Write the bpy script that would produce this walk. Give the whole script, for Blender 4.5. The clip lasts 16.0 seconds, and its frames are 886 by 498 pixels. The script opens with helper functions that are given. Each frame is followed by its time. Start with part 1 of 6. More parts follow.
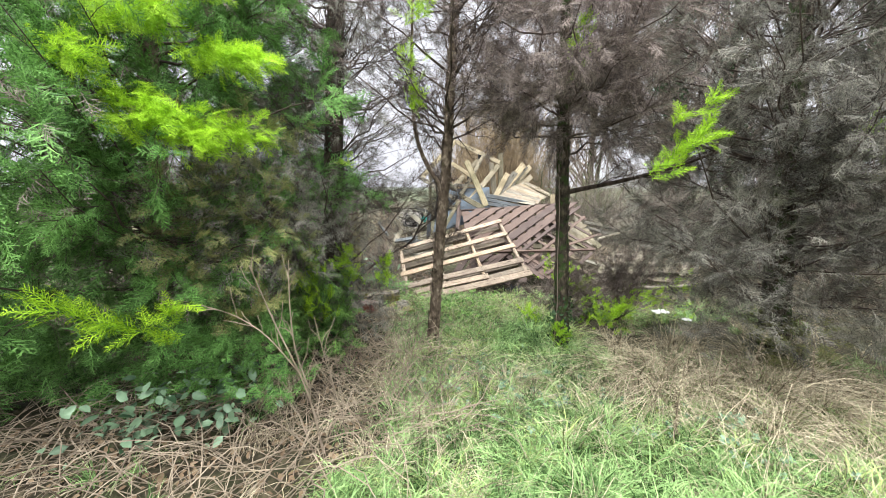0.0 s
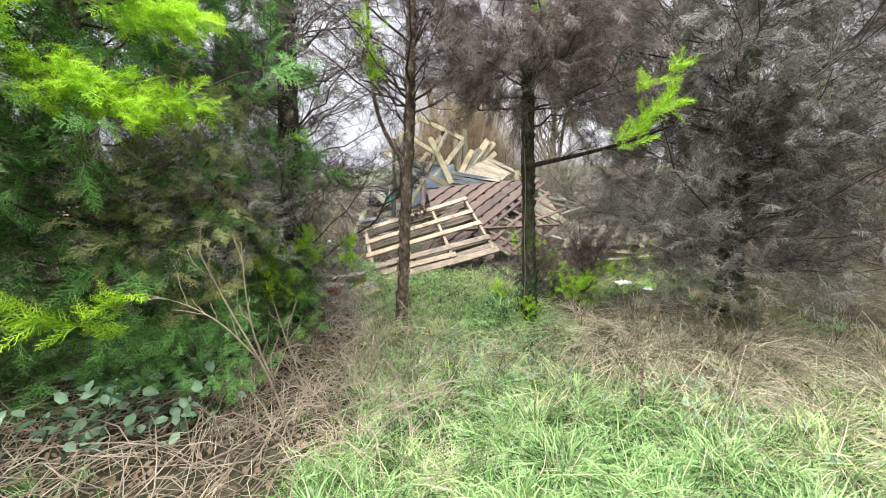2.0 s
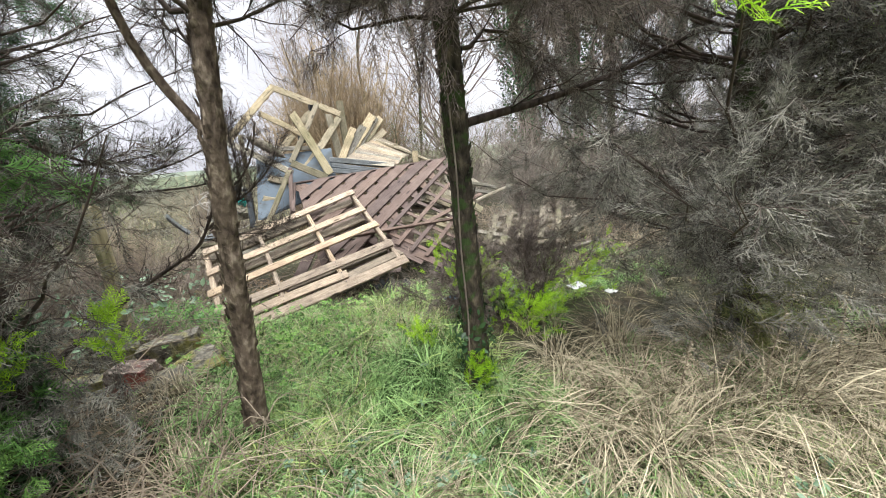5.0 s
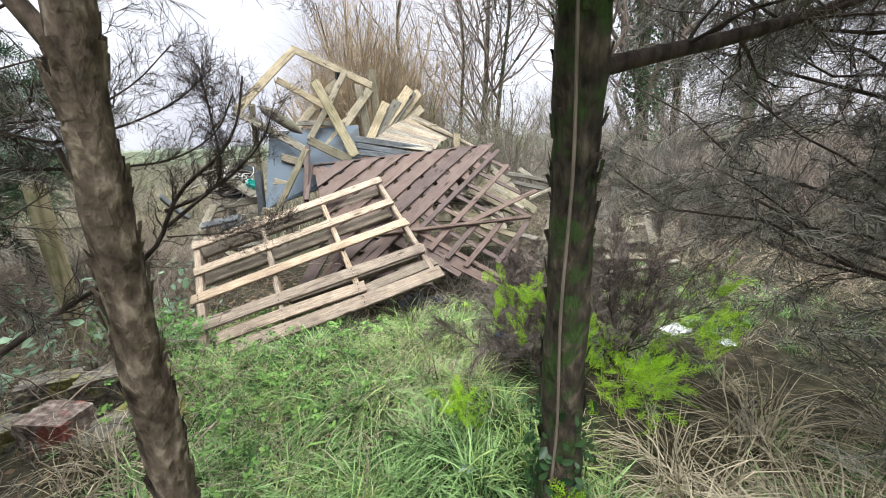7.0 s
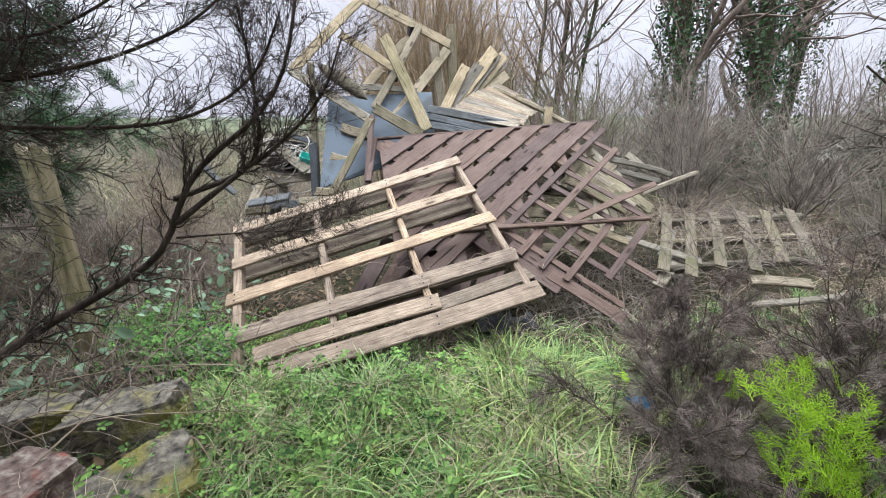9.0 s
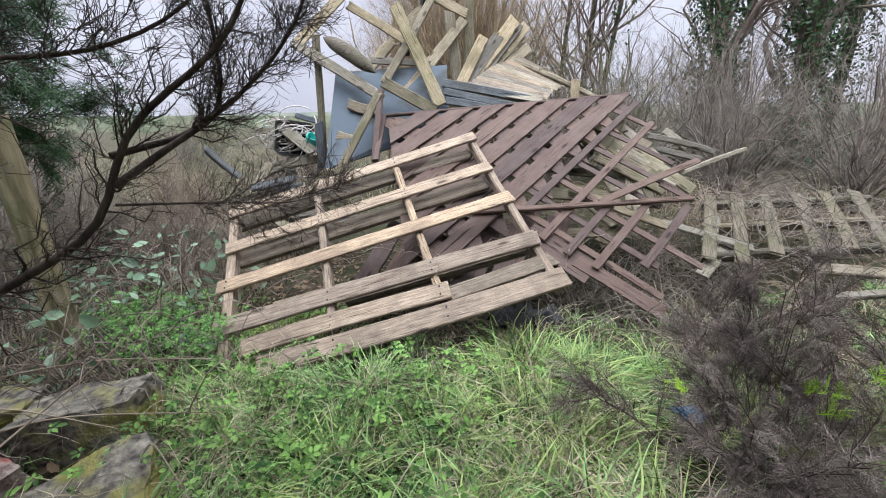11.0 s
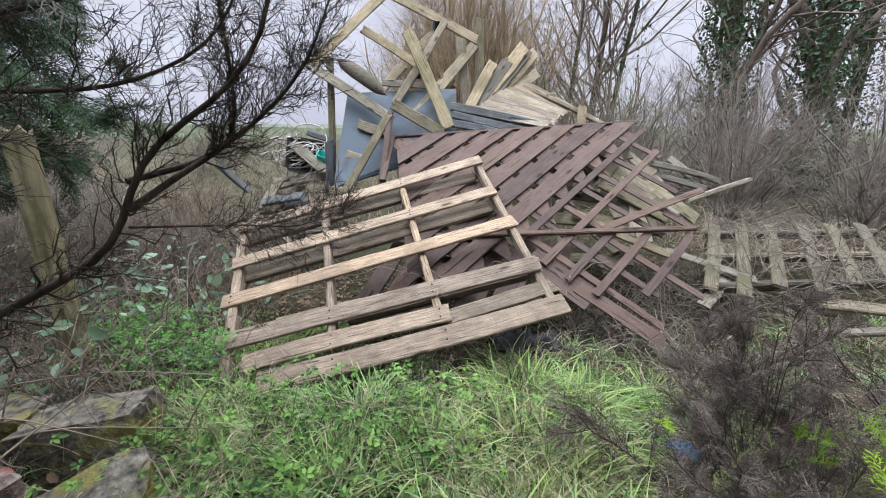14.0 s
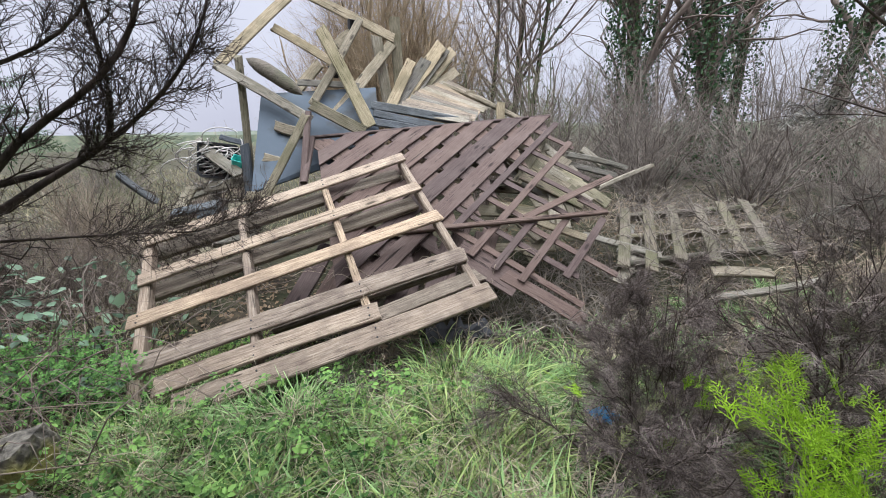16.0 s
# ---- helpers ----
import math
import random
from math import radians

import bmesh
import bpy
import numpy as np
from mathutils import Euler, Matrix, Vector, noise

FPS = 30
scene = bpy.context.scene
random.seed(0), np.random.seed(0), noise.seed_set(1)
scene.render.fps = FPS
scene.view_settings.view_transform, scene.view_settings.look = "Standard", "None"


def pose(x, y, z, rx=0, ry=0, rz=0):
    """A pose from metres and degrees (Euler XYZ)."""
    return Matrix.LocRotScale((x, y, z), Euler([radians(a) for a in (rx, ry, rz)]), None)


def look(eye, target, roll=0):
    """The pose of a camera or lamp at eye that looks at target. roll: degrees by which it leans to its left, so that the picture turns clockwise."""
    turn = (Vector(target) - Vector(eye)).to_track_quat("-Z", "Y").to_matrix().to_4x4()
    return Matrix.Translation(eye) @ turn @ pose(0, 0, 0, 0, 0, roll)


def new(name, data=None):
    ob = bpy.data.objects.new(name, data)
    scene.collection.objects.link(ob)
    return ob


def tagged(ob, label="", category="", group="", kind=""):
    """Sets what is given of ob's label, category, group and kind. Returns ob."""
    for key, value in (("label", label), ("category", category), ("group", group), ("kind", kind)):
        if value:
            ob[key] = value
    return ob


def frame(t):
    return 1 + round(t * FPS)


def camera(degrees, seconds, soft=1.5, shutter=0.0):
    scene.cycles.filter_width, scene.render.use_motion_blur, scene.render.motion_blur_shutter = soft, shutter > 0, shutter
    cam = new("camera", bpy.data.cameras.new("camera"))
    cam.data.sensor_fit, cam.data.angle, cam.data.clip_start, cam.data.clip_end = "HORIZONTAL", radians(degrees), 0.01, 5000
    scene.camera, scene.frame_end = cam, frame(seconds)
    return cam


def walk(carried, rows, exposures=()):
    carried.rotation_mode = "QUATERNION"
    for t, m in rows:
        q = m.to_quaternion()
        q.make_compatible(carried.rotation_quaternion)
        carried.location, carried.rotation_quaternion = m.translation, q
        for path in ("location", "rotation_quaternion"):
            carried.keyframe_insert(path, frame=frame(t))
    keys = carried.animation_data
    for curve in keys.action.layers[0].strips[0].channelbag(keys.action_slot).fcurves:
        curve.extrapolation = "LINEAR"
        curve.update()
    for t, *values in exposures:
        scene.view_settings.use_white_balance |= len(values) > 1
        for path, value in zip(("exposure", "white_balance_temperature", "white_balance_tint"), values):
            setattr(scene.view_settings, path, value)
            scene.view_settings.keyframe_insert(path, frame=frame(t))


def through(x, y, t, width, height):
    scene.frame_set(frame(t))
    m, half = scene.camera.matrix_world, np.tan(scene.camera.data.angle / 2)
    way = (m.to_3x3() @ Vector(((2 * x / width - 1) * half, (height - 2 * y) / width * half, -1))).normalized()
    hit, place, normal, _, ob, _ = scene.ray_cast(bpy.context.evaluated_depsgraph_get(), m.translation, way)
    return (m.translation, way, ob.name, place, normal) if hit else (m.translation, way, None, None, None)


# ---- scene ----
cam = camera(95.1, 16.0, soft=1.0)
METRES, EYE, TILT, LEAN, TURN = 4.6, 1.5, -7.8, 0.0, 0.0
ROWS = [
    (0.0, 0.0, 0.0, 0.0, 0.0, 0.0, -0.0),
    (0.5, 0.0065, 0.0014, -0.0014, -2.94, -0.56, 0.79),
    (1.0, 0.0196, 0.0046, -0.0025, -5.14, -1.17, 1.45),
    (1.5, 0.0159, 0.0078, -0.0023, -5.97, -1.88, 1.8),
    (2.0, 0.0006, 0.019, -0.0057, -4.77, -2.83, 1.74),
    (2.5, -0.017, 0.0504, -0.01, -5.93, -3.53, 1.79),
    (3.0, -0.0185, 0.1492, 0.0021, -11.34, -3.33, 2.62),
    (3.5, -0.0291, 0.2176, 0.0179, -16.71, -3.26, 4.12),
    (4.0, -0.0286, 0.2811, 0.0305, -22.53, -5.2, 6.28),
    (4.5, 0.0262, 0.3356, 0.0223, -20.32, -5.4, 7.77),
    (7.0, 0.1034, 0.5903, 0.0503, -15.35, -6.97, 4.48),
    (7.5, 0.1098, 0.6578, 0.0581, -4.34, -7.19, 0.99),
    (8.0, 0.0987, 0.7022, 0.0599, -2.77, -7.91, 1.16),
    (8.5, 0.0848, 0.754, 0.0657, -8.05, -9.02, 1.27),
    (9.0, 0.0772, 0.7765, 0.0692, -8.47, -9.56, 1.46),
    (9.5, 0.0714, 0.8185, 0.043, -6.03, -11.03, 2.24),
    (10.0, 0.0861, 0.8361, 0.0418, -5.67, -10.76, 2.34),
    (12.5, 0.1028, 0.8319, 0.049, -4.15, -9.64, 0.59),
    (13.0, 0.1018, 0.8308, 0.0501, -3.69, -9.15, 0.25),
    (13.5, 0.1022, 0.829, 0.0543, -3.64, -8.49, 0.12),
    (14.0, 0.1043, 0.8292, 0.0556, -4.12, -8.27, 0.2),
    (14.5, 0.104, 0.83, 0.0527, -5.23, -8.27, 0.91),
    (15.0, 0.1115, 0.8373, 0.0429, -7.51, -8.65, 1.92),
    (15.5, 0.1196, 0.8311, 0.046, -10.66, -8.73, 2.93),
    (16.0, 0.1229, 0.8251, 0.0478, -12.89, -8.31, 3.21),
]
walk(cam, [(t, pose(0, 0, EYE, TILT, LEAN, TURN) @ pose(METRES * x, METRES * y, METRES * z, 90 + pitch, roll, yaw)) for t, x, y, z, yaw, pitch, roll in ROWS], exposures=[(0.0, 1.82, 6450, 9), (4.5, 1.74, 6450, 9), (7.0, 1.68, 6250, 9), (9.0, 1.45, 6050, 12), (12.5, 1.25, 5950, 13), (16.0, 1.2, 5950, 13)])


# ---- light ----
world = bpy.data.worlds.new("overcast_sky")
scene.world = world
world.use_nodes = True
wn, wl = world.node_tree.nodes, world.node_tree.links
sky = wn.new("ShaderNodeTexSky")
sky.sky_type = "NISHITA"
sky.sun_disc = False
sky.sun_elevation = radians(74)
sky.sun_rotation = radians(205)
sky.air_density, sky.dust_density = 1.0, 3.0
hsv = wn.new("ShaderNodeHueSaturation")
hsv.inputs["Saturation"].default_value = 0.22
wl.new(sky.outputs[0], hsv.inputs["Color"])
cloud_co = wn.new("ShaderNodeTexCoord")
cloud = wn.new("ShaderNodeTexNoise")
cloud.inputs["Scale"].default_value = 2.2
cloud.inputs["Detail"].default_value = 5
wl.new(cloud_co.outputs["Generated"], cloud.inputs["Vector"])
cr = wn.new("ShaderNodeValToRGB")
cr.color_ramp.elements[0].position, cr.color_ramp.elements[0].color = 0.3, (4.8, 4.8, 5.4, 1)
cr.color_ramp.elements[1].position, cr.color_ramp.elements[1].color = 0.7, (7.2, 7.2, 7.5, 1)
wl.new(cloud.outputs["Fac"], cr.inputs["Fac"])
veil = wn.new("ShaderNodeMixRGB")
veil.inputs["Fac"].default_value = 0.8
wl.new(hsv.outputs[0], veil.inputs["Color1"])
wl.new(cr.outputs[0], veil.inputs["Color2"])
wl.new(veil.outputs[0], wn["Background"].inputs["Color"])
wn["Background"].inputs["Strength"].default_value = 0.06
sun_data = bpy.data.lights.new("sun", "SUN")
sun_data.energy, sun_data.angle, sun_data.color = 4.9, radians(88), (0.98, 1.0, 0.96)
sun = new("sun", sun_data)
sun.matrix_world = look((-0.8, -1.2, 10), (0, 0, 0))

rng = np.random.default_rng(7)


# ---- materials ----
def material(name, rough=0.8, spec=0.3):
    m = bpy.data.materials.new(name)
    m.use_nodes = True
    b = m.node_tree.nodes["Principled BSDF"]
    b.inputs["Roughness"].default_value = rough
    b.inputs["Specular IOR Level"].default_value = spec
    return m, m.node_tree.nodes, m.node_tree.links, b


def ramp(nodes, stops):
    r = nodes.new("ShaderNodeValToRGB")
    while len(r.color_ramp.elements) < len(stops):
        r.color_ramp.elements.new(0.5)
    for e, (p, c) in zip(r.color_ramp.elements, stops):
        e.position, e.color = p, (*c, 1)
    return r


def noise_tex(nodes, links, scale, detail=4, stretch=(1, 1, 1), space="Object"):
    tc = nodes.new("ShaderNodeTexCoord")
    mp = nodes.new("ShaderNodeMapping")
    mp.inputs["Scale"].default_value = stretch
    links.new(tc.outputs[space], mp.inputs["Vector"])
    n = nodes.new("ShaderNodeTexNoise")
    n.inputs["Scale"].default_value, n.inputs["Detail"].default_value = scale, detail
    links.new(mp.outputs[0], n.inputs["Vector"])
    return n


def mixc(nodes, links, a, b, fac, mode="MIX"):
    m = nodes.new("ShaderNodeMixRGB")
    m.blend_type = mode
    for key, v in (("Fac", fac), ("Color1", a), ("Color2", b)):
        if isinstance(v, (int, float)):
            m.inputs[key].default_value = v
        elif isinstance(v, tuple):
            m.inputs[key].default_value = (*v, 1)
        else:
            links.new(v, m.inputs[key])
    return m.outputs[0]


def wood_mat(name, dark, base, light, stain=(0.09, 0.08, 0.05), stain_amount=0.55, rough=0.85, seed=0.0):
    """Weathered timber: grain along local X, blotches, knots and a tint that changes from piece to piece."""
    m, n, l, b = material(name, rough, 0.2)
    info = n.new("ShaderNodeObjectInfo")
    tc = n.new("ShaderNodeTexCoord")
    shift = n.new("ShaderNodeVectorMath")
    shift.operation = "MULTIPLY_ADD"
    comb = n.new("ShaderNodeCombineXYZ")
    for k in ("X", "Y", "Z"):
        l.new(info.outputs["Random"], comb.inputs[k])
    l.new(comb.outputs[0], shift.inputs[0])
    shift.inputs[1].default_value = (31 + seed, 17, 23)
    l.new(tc.outputs["Object"], shift.inputs[2])
    mp = n.new("ShaderNodeMapping")
    mp.inputs["Scale"].default_value = (8, 150, 150)
    l.new(shift.outputs[0], mp.inputs["Vector"])
    grain = n.new("ShaderNodeTexNoise")
    grain.inputs["Scale"].default_value, grain.inputs["Detail"].default_value = 1.0, 8
    grain.inputs["Roughness"].default_value, grain.inputs["Distortion"].default_value = 0.65, 0.8
    l.new(mp.outputs[0], grain.inputs["Vector"])
    crack_mp = n.new("ShaderNodeMapping")
    crack_mp.inputs["Scale"].default_value = (3.0, 85, 85)
    l.new(shift.outputs[0], crack_mp.inputs["Vector"])
    crack = n.new("ShaderNodeTexNoise")
    crack.inputs["Scale"].default_value, crack.inputs["Detail"].default_value = 1.0, 4
    crack.inputs["Distortion"].default_value = 0.6
    l.new(crack_mp.outputs[0], crack.inputs["Vector"])
    cr2 = ramp(n, [(0.32, (0.85, 0.85, 0.85)), (0.36, (0, 0, 0))])
    l.new(crack.outputs["Fac"], cr2.inputs["Fac"])
    blot = n.new("ShaderNodeTexNoise")
    blot.inputs["Scale"].default_value, blot.inputs["Detail"].default_value = 4.5, 8
    blot.inputs["Roughness"].default_value = 0.7
    l.new(shift.outputs[0], blot.inputs["Vector"])
    knot_mp = n.new("ShaderNodeMapping")
    knot_mp.inputs["Scale"].default_value = (3.4, 11, 11)
    l.new(shift.outputs[0], knot_mp.inputs["Vector"])
    knot = n.new("ShaderNodeTexVoronoi")
    knot.inputs["Scale"].default_value = 1.0
    l.new(knot_mp.outputs[0], knot.inputs["Vector"])
    kr = ramp(n, [(0.08, (0.9, 0.9, 0.9)), (0.16, (0, 0, 0))])
    l.new(knot.outputs["Distance"], kr.inputs["Fac"])
    gr = ramp(n, [(0.32, dark), (0.5, base), (0.68, light)])
    l.new(grain.outputs["Fac"], gr.inputs["Fac"])
    br = ramp(n, [(0.44, (0, 0, 0)), (0.62, (stain_amount,) * 3)])
    l.new(blot.outputs["Fac"], br.inputs["Fac"])
    c = mixc(n, l, gr.outputs[0], stain, br.outputs[0])
    c = mixc(n, l, c, tuple(0.4 * v for v in dark), kr.outputs[0])
    c = mixc(n, l, c, tuple(0.3 * v for v in dark), cr2.outputs[0])
    tint = ramp(n, [(0.0, (0.7, 0.71, 0.74)), (0.5, (0.96, 0.96, 0.96)), (1.0, (1.2, 1.15, 1.05))])
    l.new(info.outputs["Random"], tint.inputs["Fac"])
    c = mixc(n, l, c, tint.outputs[0], 1.0, "MULTIPLY")
    l.new(c, b.inputs["Base Color"])
    bump = n.new("ShaderNodeBump")
    bump.inputs["Strength"].default_value, bump.inputs["Distance"].default_value = 0.8, 0.005
    high = n.new("ShaderNodeMath")
    high.operation = "SUBTRACT"
    l.new(grain.outputs["Fac"], high.inputs[0])
    l.new(cr2.outputs[0], high.inputs[1])
    l.new(high.outputs[0], bump.inputs["Height"])
    l.new(bump.outputs[0], b.inputs["Normal"])
    return m


def leaf_mat(name, dark, light, through=0.35, rough=0.55, scale=2.5, spec=0.35):
    """Leaves, needles and blades: tint by clump and by piece, some light passing through."""
    m, n, l, b = material(name, rough, spec)
    big = noise_tex(n, l, scale, 3)
    geo = n.new("ShaderNodeNewGeometry")
    add = n.new("ShaderNodeMath")
    add.operation = "MULTIPLY_ADD"
    l.new(geo.outputs["Random Per Island"], add.inputs[0])
    add.inputs[1].default_value = 0.75
    sub = n.new("ShaderNodeMath")
    sub.operation = "MULTIPLY_ADD"
    l.new(big.outputs["Fac"], sub.inputs[0])
    sub.inputs[1].default_value, sub.inputs[2].default_value = 1.2, -0.48
    l.new(sub.outputs[0], add.inputs[2])
    r = ramp(n, [(0.1, dark), (0.9, light)])
    l.new(add.outputs[0], r.inputs["Fac"])
    l.new(r.outputs[0], b.inputs["Base Color"])
    if through > 0:
        tr = n.new("ShaderNodeBsdfTranslucent")
        l.new(r.outputs[0], tr.inputs["Color"])
        mix = n.new("ShaderNodeMixShader")
        mix.inputs[0].default_value = through
        l.new(b.outputs[0], mix.inputs[1])
        l.new(tr.outputs[0], mix.inputs[2])
        l.new(mix.outputs[0], n["Material Output"].inputs["Surface"])
    return m


def rough_mat(name, stops, scale=6.0, stretch=(1, 1, 1), rough=0.9, bump=0.6, dist=0.02, spot=None, spot_scale=3.0, spot_edge=(0.5, 0.62)):
    """Bark, stone and soil: two scales of noise, patches of another colour, relief."""
    m, n, l, b = material(name, rough, 0.2)
    a = noise_tex(n, l, scale, 8, stretch)
    r = ramp(n, stops)
    l.new(a.outputs["Fac"], r.inputs["Fac"])
    c = r.outputs[0]
    if spot:
        p = noise_tex(n, l, spot_scale, 6)
        e = ramp(n, [(spot_edge[0], (0, 0, 0)), (spot_edge[1], (1, 1, 1))])
        l.new(p.outputs["Fac"], e.inputs["Fac"])
        c = mixc(n, l, c, spot, e.outputs[0])
    l.new(c, b.inputs["Base Color"])
    bp = n.new("ShaderNodeBump")
    bp.inputs["Strength"].default_value, bp.inputs["Distance"].default_value = bump, dist
    l.new(a.outputs["Fac"], bp.inputs["Height"])
    l.new(bp.outputs[0], b.inputs["Normal"])
    return m


PALE = wood_mat("pale_timber", (0.13, 0.105, 0.075), (0.27, 0.225, 0.16), (0.39, 0.335, 0.25))
PALLET = wood_mat("pallet_timber", (0.13, 0.095, 0.07), (0.29, 0.225, 0.17), (0.43, 0.355, 0.28), stain=(0.115, 0.085, 0.07))
OLIVE = wood_mat("mossy_timber", (0.095, 0.08, 0.053), (0.205, 0.175, 0.122), (0.3, 0.262, 0.185), stain=(0.095, 0.09, 0.045))
GREY = wood_mat("grey_timber", (0.095, 0.085, 0.072), (0.2, 0.18, 0.15), (0.3, 0.275, 0.235))
WANEY = wood_mat("waney_pallet_timber", (0.1, 0.08, 0.06), (0.22, 0.175, 0.135), (0.33, 0.28, 0.22), stain=(0.1, 0.08, 0.06))
# darker than GREY to dim the strongly lit fallen pallet; mouldy pole shares it
OLD = wood_mat("dimmed_old_grey_timber", (0.05, 0.04, 0.031), (0.12, 0.1, 0.08), (0.19, 0.165, 0.13), stain=(0.06, 0.07, 0.03))
BROWN = wood_mat("brown_stained_timber", (0.06, 0.041, 0.037), (0.085, 0.059, 0.053), (0.115, 0.085, 0.077), stain=(0.13, 0.1, 0.09), stain_amount=0.35)
SLATE = wood_mat("blue_grey_painted_board", (0.05, 0.055, 0.065), (0.1, 0.11, 0.125), (0.17, 0.18, 0.19), stain=(0.05, 0.05, 0.05))
SHEET = rough_mat("blue_grey_sheet", [(0.3, (0.045, 0.06, 0.082)), (0.7, (0.075, 0.095, 0.12))], 3.0, rough=0.6, bump=0.1, spot=(0.035, 0.04, 0.046), spot_scale=4.0)
BLACK = rough_mat("black_plastic", [(0.3, (0.012, 0.012, 0.014)), (0.7, (0.03, 0.03, 0.034))], 20, rough=0.5, bump=0.1)
BARK = rough_mat("brown_bark", [(0.3, (0.035, 0.024, 0.018)), (0.55, (0.14, 0.105, 0.08)), (0.72, (0.36, 0.29, 0.23))], 13, (2.0, 2.0, 1.2), bump=1.0, dist=0.03)
MOSS_BARK = rough_mat("mossy_bark", [(0.32, (0.016, 0.013, 0.011)), (0.55, (0.06, 0.047, 0.036)), (0.75, (0.15, 0.12, 0.09))], 17, (2.0, 2.0, 0.9), bump=1.0, dist=0.03, spot=(0.04, 0.064, 0.02), spot_scale=14.0, spot_edge=(0.5, 0.62))
DARK_BARK = rough_mat("dark_bark", [(0.3, (0.02, 0.015, 0.013)), (0.7, (0.075, 0.055, 0.045))], 14, (2, 2, 0.6), bump=0.8, dist=0.02)
TWIG_DARK = rough_mat("dark_twig", [(0.3, (0.035, 0.026, 0.023)), (0.7, (0.1, 0.075, 0.062))], 12, bump=0.3)
TWIG_TAN = rough_mat("tan_twig", [(0.3, (0.11, 0.083, 0.063)), (0.7, (0.35, 0.285, 0.22))], 5, bump=0.3)
TWIG_BROWN = rough_mat("brown_twig", [(0.3, (0.08, 0.067, 0.057)), (0.7, (0.235, 0.2, 0.175))], 5, bump=0.3)
TWIG_GREEN = rough_mat("green_grey_twig", [(0.3, (0.06, 0.065, 0.035)), (0.7, (0.2, 0.2, 0.12))], 5, bump=0.3)
TWIG_WILLOW = rough_mat("willow_twig", [(0.3, (0.13, 0.095, 0.06)), (0.7, (0.34, 0.26, 0.17))], 5, bump=0.3)
TWIG_GREY = rough_mat("grey_twig", [(0.3, (0.09, 0.07, 0.06)), (0.7, (0.25, 0.2, 0.17))], 5, bump=0.3)
STONE = rough_mat("mossy_stone", [(0.3, (0.05, 0.046, 0.04)), (0.5, (0.15, 0.135, 0.115)), (0.72, (0.27, 0.245, 0.2))], 28, bump=1.0, dist=0.03, spot=(0.2, 0.185, 0.06), spot_scale=7.0, spot_edge=(0.5, 0.64))
BRICK = rough_mat("red_rubble", [(0.3, (0.06, 0.045, 0.04)), (0.5, (0.17, 0.125, 0.11)), (0.7, (0.32, 0.28, 0.25))], 30, bump=1.0, dist=0.03, spot=(0.22, 0.07, 0.055), spot_scale=6.0, spot_edge=(0.54, 0.62))
# soil darkened so its colour carries the shade under the heap and between blades
SOIL = rough_mat("soil_and_litter", [(0.3, (0.012, 0.009, 0.006)), (0.5, (0.034, 0.026, 0.017)), (0.74, (0.11, 0.085, 0.056))], 16, bump=1.0, dist=0.03, spot=(0.03, 0.04, 0.015), spot_scale=2.6, spot_edge=(0.35, 0.9))
# near-black and bright ends stand in for self-shadowed roots and lit blades
GRASS = leaf_mat("grass_blade", (0.014, 0.045, 0.008), (0.36, 0.54, 0.22), 0.25, 0.6, 5.0, 0.1)
PALE_GRASS = leaf_mat("yellowing_grass_blade", (0.04, 0.065, 0.012), (0.46, 0.56, 0.21), 0.25, 0.6, 5.0, 0.1)
STRAW = leaf_mat("dry_grass", (0.06, 0.048, 0.028), (0.6, 0.52, 0.38), 0.2, 0.8, 5.0, 0.08)
LIVE = leaf_mat("cypress_green", (0.035, 0.085, 0.022), (0.19, 0.38, 0.1), 0.25, 0.6, 2.5, 0.15)
LIME = leaf_mat("cypress_fresh_green", (0.15, 0.3, 0.012), (0.46, 0.71, 0.05), 0.45, 0.6, 2.5, 0.15)
OLIVE_LEAF = leaf_mat("cypress_fading_green", (0.08, 0.09, 0.03), (0.26, 0.27, 0.1), 0.3, 0.6)
DEAD = leaf_mat("dead_cypress_brown", (0.07, 0.055, 0.05), (0.31, 0.255, 0.235), 0.15, 0.85, spec=0.1)
DEAD_GREY = leaf_mat("dead_cypress_grey", (0.035, 0.033, 0.03), (0.29, 0.275, 0.24), 0.15, 0.85, spec=0.1)
POST_WOOD = rough_mat("weathered_post_timber", [(0.3, (0.09, 0.075, 0.045)), (0.5, (0.21, 0.18, 0.11)), (0.72, (0.33, 0.285, 0.19))], 9, (4, 4, 0.35), bump=0.8, dist=0.012, spot=(0.09, 0.1, 0.04), spot_scale=7.0, spot_edge=(0.52, 0.7))
IVY = leaf_mat("ivy_leaf", (0.012, 0.035, 0.014), (0.06, 0.12, 0.045), 0.2, 0.35, 8.0)
BRAMBLE = leaf_mat("bramble_leaf", (0.025, 0.055, 0.027), (0.2, 0.3, 0.19), 0.2, 0.4, 8.0)
FERN = leaf_mat("fern_leaf", (0.014, 0.045, 0.013), (0.17, 0.34, 0.085), 0.25, 0.55, 8.0, 0.15)
# dark and light ends spread apart to put shade and light into the leaf colour
WEED = leaf_mat("weed_leaf", (0.018, 0.055, 0.014), (0.23, 0.4, 0.1), 0.25, 0.55, 8.0, 0.15)
FIELD = leaf_mat("field_grass", (0.09, 0.085, 0.045), (0.27, 0.235, 0.14), 0.2, 0.7, 0.6)
FAR_HILL = rough_mat("far_hill", [(0.3, (0.06, 0.075, 0.06)), (0.7, (0.13, 0.14, 0.11))], 0.05, bump=0.0)
FAR_HEDGE = rough_mat("far_hedge", [(0.3, (0.03, 0.04, 0.025)), (0.7, (0.09, 0.095, 0.06))], 0.6, bump=0.0)
